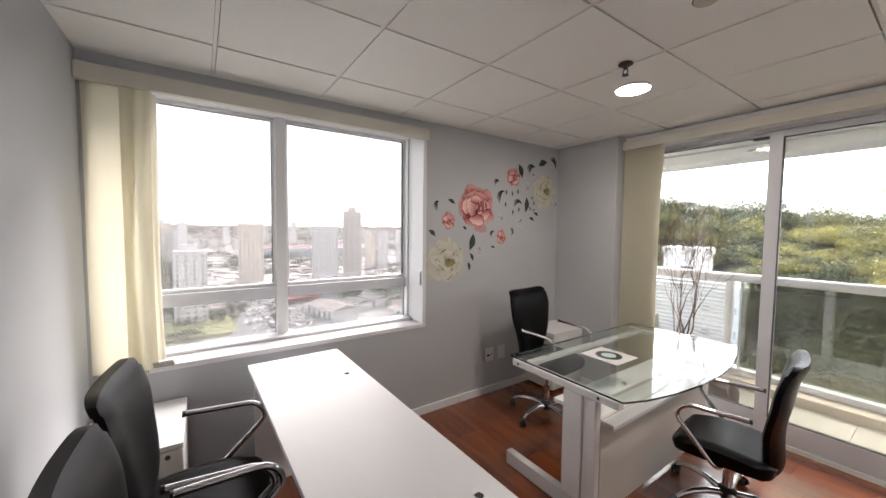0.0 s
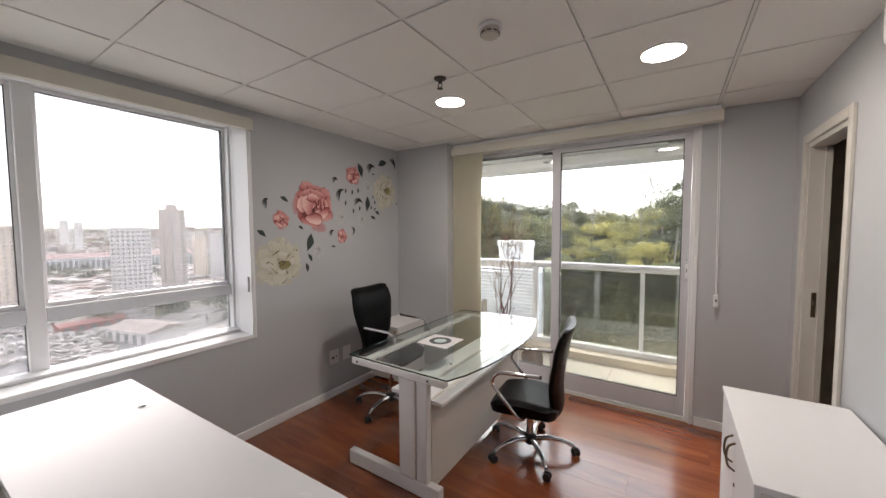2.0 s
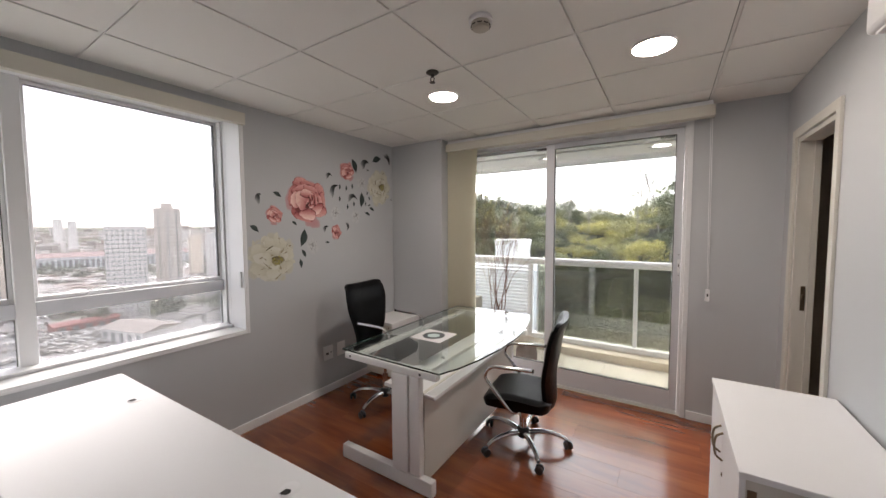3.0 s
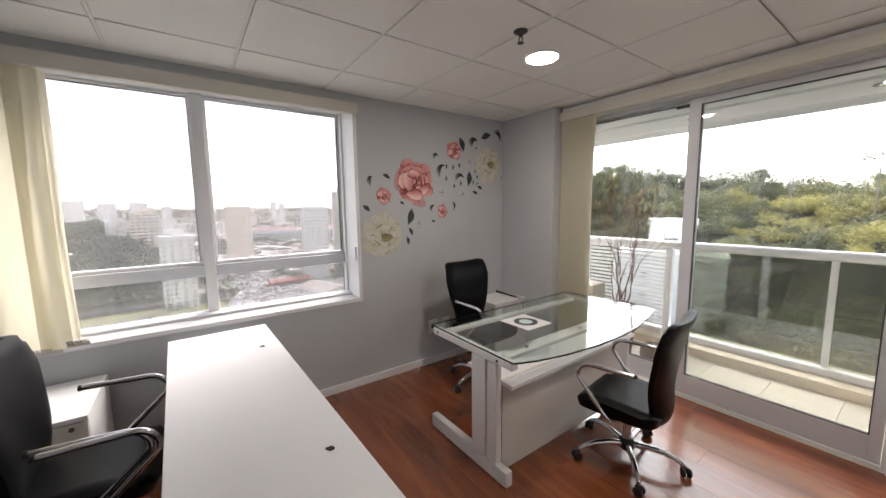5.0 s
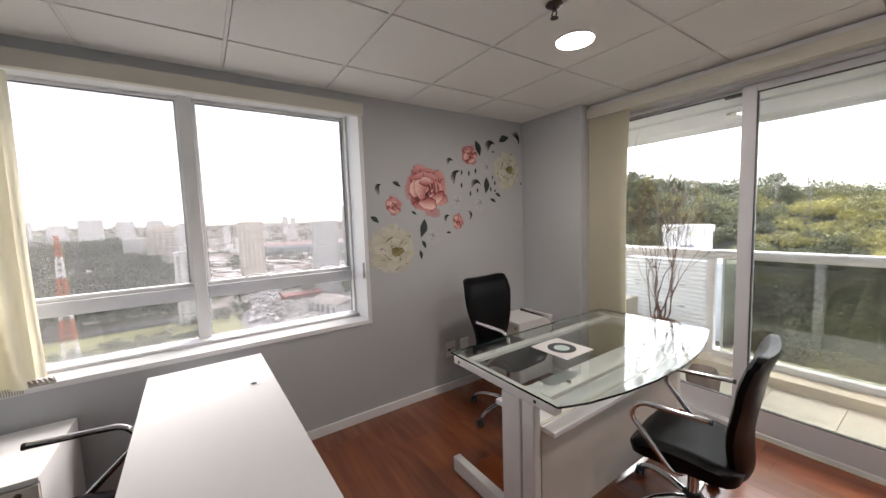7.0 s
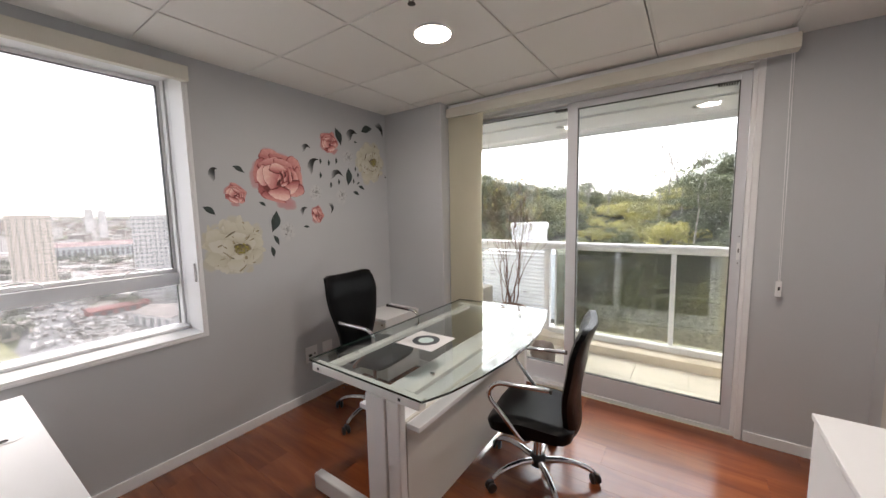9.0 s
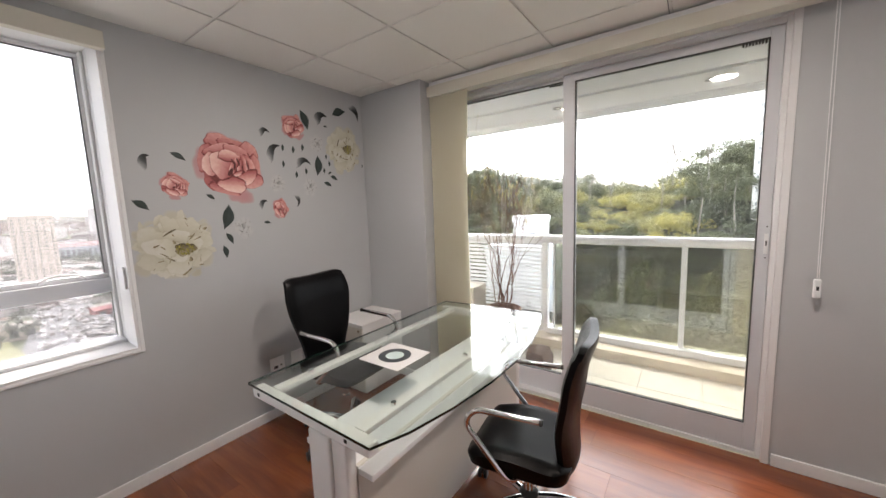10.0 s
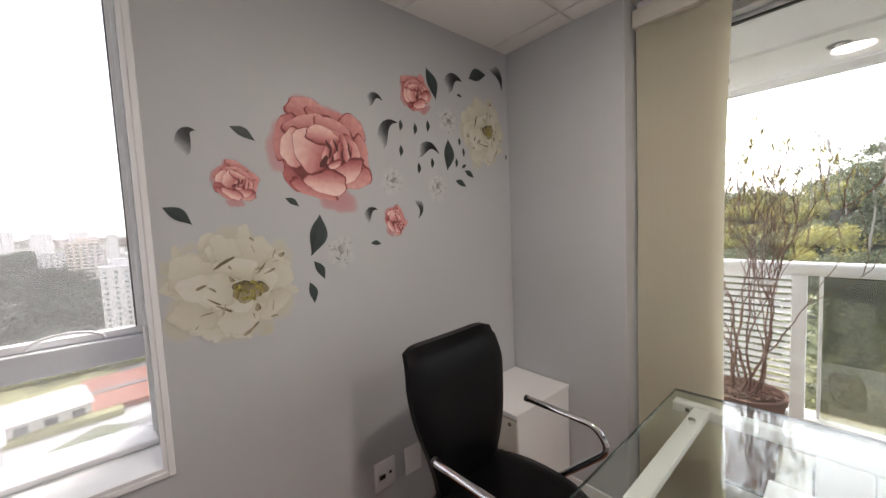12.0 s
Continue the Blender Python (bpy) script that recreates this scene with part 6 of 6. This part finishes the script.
def crown_leaves(cx, cy, cz, r, h, count, size, tone, lumps=9, mottle=0.10):
    """Leaf quads on the upper faces of a heap of uneven clumps."""
    out_p, out_n = [], []
    lc = nr.normal(size=(lumps, 3)) * np.array([0.52, 0.52, 0.36]) * np.array([r, r, h])
    lc[0] = 0
    lr = nr.uniform(0.34, 0.62, lumps) * r
    pick = nr.integers(0, lumps, count)
    d = nr.normal(size=(count, 3))
    d[:, 2] = np.abs(d[:, 2]) * 0.9 - 0.25
    d /= np.linalg.norm(d, axis=1)[:, None]
    rad = lr[pick] * (1 + nr.normal(size=count) * 0.10)
    p = lc[pick] + d * rad[:, None] * np.array([1, 1, 0.8])
    p += np.array([cx, cy, cz])
    nrm = d + nr.normal(size=(count, 3)) * 0.55
    nrm /= np.linalg.norm(nrm, axis=1)[:, None]
    a = np.cross(nrm, nr.normal(size=(count, 3)))
    a /= np.linalg.norm(a, axis=1)[:, None]
    b = np.cross(nrm, a)
    s = size * nr.uniform(0.6, 1.35, count)[:, None]
    quad = np.stack([p - a * s, p - b * s * 0.5, p + a * s, p + b * s * 0.5], 1)
    t = np.clip(tone + nr.normal(size=count) * 0.05 + mottle * (nr.random(lumps)[pick] - 0.5), 0, 1)
    return quad.reshape(-1, 3), np.repeat(t, 4)


def leaf_mesh(name, chunks, material, label, category="trees"):
    co = np.concatenate([c[0] for c in chunks])
    tone = np.concatenate([c[1] for c in chunks])
    m = bpy.data.meshes.new(name)
    nq = len(co) // 4
    m.vertices.add(len(co))
    m.vertices.foreach_set("co", co.astype(np.float32).ravel())
    m.loops.add(len(co))
    m.loops.foreach_set("vertex_index", np.arange(len(co), dtype=np.int32))
    m.polygons.add(nq)
    m.polygons.foreach_set("loop_start", np.arange(0, len(co), 4, dtype=np.int32))
    m.attributes.new("tone", "FLOAT", "POINT").data.foreach_set("value", tone.astype(np.float32))
    m.materials.append(material)
    m.update(calc_edges=True)
    m.validate()
    return tagged(new(name, m), label, category, kind="stuff")


chunks, trunks = [], bmesh.new()


spots = []
for d0 in (27, 32, 38, 44, 50, 57, 64, 72, 80, 88, 96, 105, 114, 124, 134, 145, 156, 168):
    az = -14.0
    while az < 47:
        step = math.degrees((7.6 if d0 < 75 else 6.0) / d0)
        az += step * rng.uniform(0.8, 1.15)
        spots.append((az, d0 * rng.uniform(0.96, 1.04)))
for az, d in spots:
    if 13.5 < az < 31 and d < 76:
        continue
    x, y = EYE[0] + d * math.cos(radians(az)), EYE[1] + d * math.sin(radians(az))
    el = canopy_el(az, d)
    ztop = 1.56 + d * math.tan(radians(el)) + (rng.uniform(-2.6, 2.2) if d < 75 else rng.uniform(-1.5, 1.5))
    r = rng.uniform(3.4, 5.2) + 1.2 * smooth(100, 160, d)
    h = r * rng.uniform(0.75, 1.0)
    tone = rng.choice((0.05, 0.14, 0.22, 0.32, 0.42, 0.5))
    if 1 < az < 17 and -5 < el < 2.2 and rng.random() < 0.6:
        tone = rng.uniform(0.60, 0.88)
    near = d < 100
    chunks.append(crown_leaves(x, y, ztop - h * 0.9, r, h, 2300 if near else 1500, 0.22 if near else 0.30, tone, mottle=0.30 if near else 0.18))
    if rng.random() < 0.5:
        g = land(x, y)
        tube(trunks, [(x, y, g), (x + rng.uniform(-.8, .8), y + rng.uniform(-.8, .8), ztop - h)], 0.16, 5)
# tall thin trees on the crest
for az, d, el in ((3.9, 120, 5.2), (1.2, 118, 5.6), (-1.2, 112, 6.6), (-3.0, 110, 7.2), (-5.0, 112, 6.4), (-0.2, 100, 4.6), (-4.0, 98, 4.2), (12.5, 140, 4.0), (27.5, 130, 5.6), (30.5, 130, 5.2), (24.6, 132, 4.6), (33, 125, 4.6)):
    x, y = EYE[0] + d * math.cos(radians(az)), EYE[1] + d * math.sin(radians(az))
    zt = 1.56 + d * math.tan(radians(el))
    thin = az in (3.9, 1.2)
    for k in range(3 if not thin else 1):
        chunks.append(crown_leaves(x + rng.uniform(-2, 2), y + rng.uniform(-2, 2), zt - 2.0 - 2.6 * k, 3.2, 1.7, 900 if not thin else 220, 0.24, 0.2, lumps=12))
    tube(trunks, [(x, y, land(x, y)), (x + rng.uniform(-1, 1), y + rng.uniform(-1, 1), (land(x, y) + zt) / 2), (x, y, zt - 1)], 0.3, 5, radii=[0.22, 0.15, 0.07])
leaf_mesh("woods", chunks, foliage, "dense wooded slope of green and yellowing trees", "woods")


def bare(p, d, length, r, depth):
    q = p + d * length
    tube(trunks, [p, p + d * length * 0.5 + V((rng.uniform(-.1, .1), rng.uniform(-.1, .1), 0)) * length, q], r, 4, radii=[r, r * 0.8, r * 0.62])
    if depth:
        for k in range(3):
            bare(p + (q - p) * rng.uniform(0.6, 1), (d * 1.2 + V((rng.uniform(-1, 1), rng.uniform(-1, 1), rng.uniform(0, 0.6))) * 0.55).normalized(), length * rng.uniform(0.6, 0.85), r * 0.6, depth - 1)


for az, d, el, L in ((3.4, 96, 2.0, 5.2), (2.0, 99, 1.8, 4.8), (2.7, 93, 1.6, 4.4), (13.0, 100, 0.2, 3.2), (10.2, 94, -0.6, 2.8), (-1.0, 90, 2.0, 3.6)):
    bare(V((EYE[0] + d * math.cos(radians(az)), EYE[1] + d * math.sin(radians(az)), 1.56 + d * math.tan(radians(el)))), V((0, 0, 1)), L, 0.16, 4)
part("bare_branches", trunks, bark_pale, None, "pale trunks and bare branches among the woods", kind="stuff", category="trees")

chunks = []
for k in range(210):
    az, d = rng.uniform(93.5, 112), rng.uniform(300, 560)
    x, y = EYE[0] + d * math.cos(radians(az)), EYE[1] + d * math.sin(radians(az))
    top = min(1.56 + d * math.tan(radians(-1.1)), -62 + rng.uniform(14, 26) + 34 * smooth(300, 560, d))
    chunks.append(crown_leaves(x, y, top - 6, 9, 8, 260, 1.3, rng.uniform(0.0, 0.4)))
for k in range(230):
    az, d = rng.uniform(58, 93), 250 * (4.5 ** rng.random())
    if (80.5 < az < 85.6 and d < 450) or (70 < az < 82 and d < 310):
        continue
    x, y = EYE[0] + d * math.cos(radians(az)), EYE[1] + d * math.sin(radians(az))
    s = rng.uniform(3, 6) * (1 + d / 900)
    chunks.append(crown_leaves(x, y, land(x, y) + s * 0.6 + 1, s, s * 0.8, 130, s * 0.20, rng.uniform(0.0, 0.7)))
for k in range(26):
    az, d = rng.uniform(90.5, 106), rng.uniform(228, 250)
    x, y = EYE[0] + d * math.cos(radians(az)), EYE[1] + d * math.sin(radians(az))
    chunks.append(crown_leaves(x, y, -57, 3.4, 2.8, 260, 0.45, rng.uniform(0.3, 1.0)))
leaf_mesh("city_trees", chunks, hazed_foliage, "clumps of trees between the city blocks", "trees")

# ---- floor boards and balcony tiles ----
rng = random.Random(3)
fl = bpy.data.objects["floor"]
W, L_ = 0.197, 1.215
shared = {}
at = world_of(fl)
i = 0
x = XW - 0.06
while x < XE:
    x0, x1 = max(x, XW - 0.05), min(x + W, XE + 0.015)
    y = YS - 0.12 - rng.uniform(0, L_)
    while y < YN:
        y0, y1 = max(y, YS - 0.12), min(y + L_, YN + 0.05)
        if y1 - y0 > 0.05:
            key = (round(x1 - x0, 4), round(y1 - y0, 4))
            if key not in shared:
                bm = bmesh.new()
                box(bm, 0.0003, x1 - x0 - 0.0002, 0.0002, y1 - y0 - 0.0002, -0.0088, 0.0)
                bmesh.ops.bevel(bm, geom=[e for e in bm.edges if e.verts[0].co.z > -0.001 and e.verts[1].co.z > -0.001], offset=0.0003, segments=1, affect="EDGES")
                d = bpy.data.meshes.new("plank")
                bm.to_mesh(d)
                bm.free()
                d.materials.append(laminate)
                shared[key] = d
            o = new("plank", shared[key])
            o.parent = fl
            o.location = V((x0, y0, 0)) - at
        y += L_
    x += W
bs = bpy.data.objects["balcony_slab"]
at = world_of(bs)
bm = bmesh.new()
box(bm, 0.0015, 0.4285, 0.0015, 0.4285, -0.0115, -0.001)
bmesh.ops.bevel(bm, geom=[e for e in bm.edges if e.verts[0].co.z > -0.003 and e.verts[1].co.z > -0.003], offset=0.001, segments=1, affect="EDGES")
d = bpy.data.meshes.new("floor_tile")
bm.to_mesh(d)
bm.free()
d.materials.append(surf("balcony_tile", (0.71, 0.66, 0.58), 0.35, var=0.06, scale=4, fine=60, bump=0.1, grime=0.03))
for a in range(2):
    for b in range(20):
        o = new("floor_tile", d)
        o.parent = bs
        o.location = V((XE + 0.171 + 0.43 * a - 0.03, -4.0 + 0.43 * b, 0)) - at
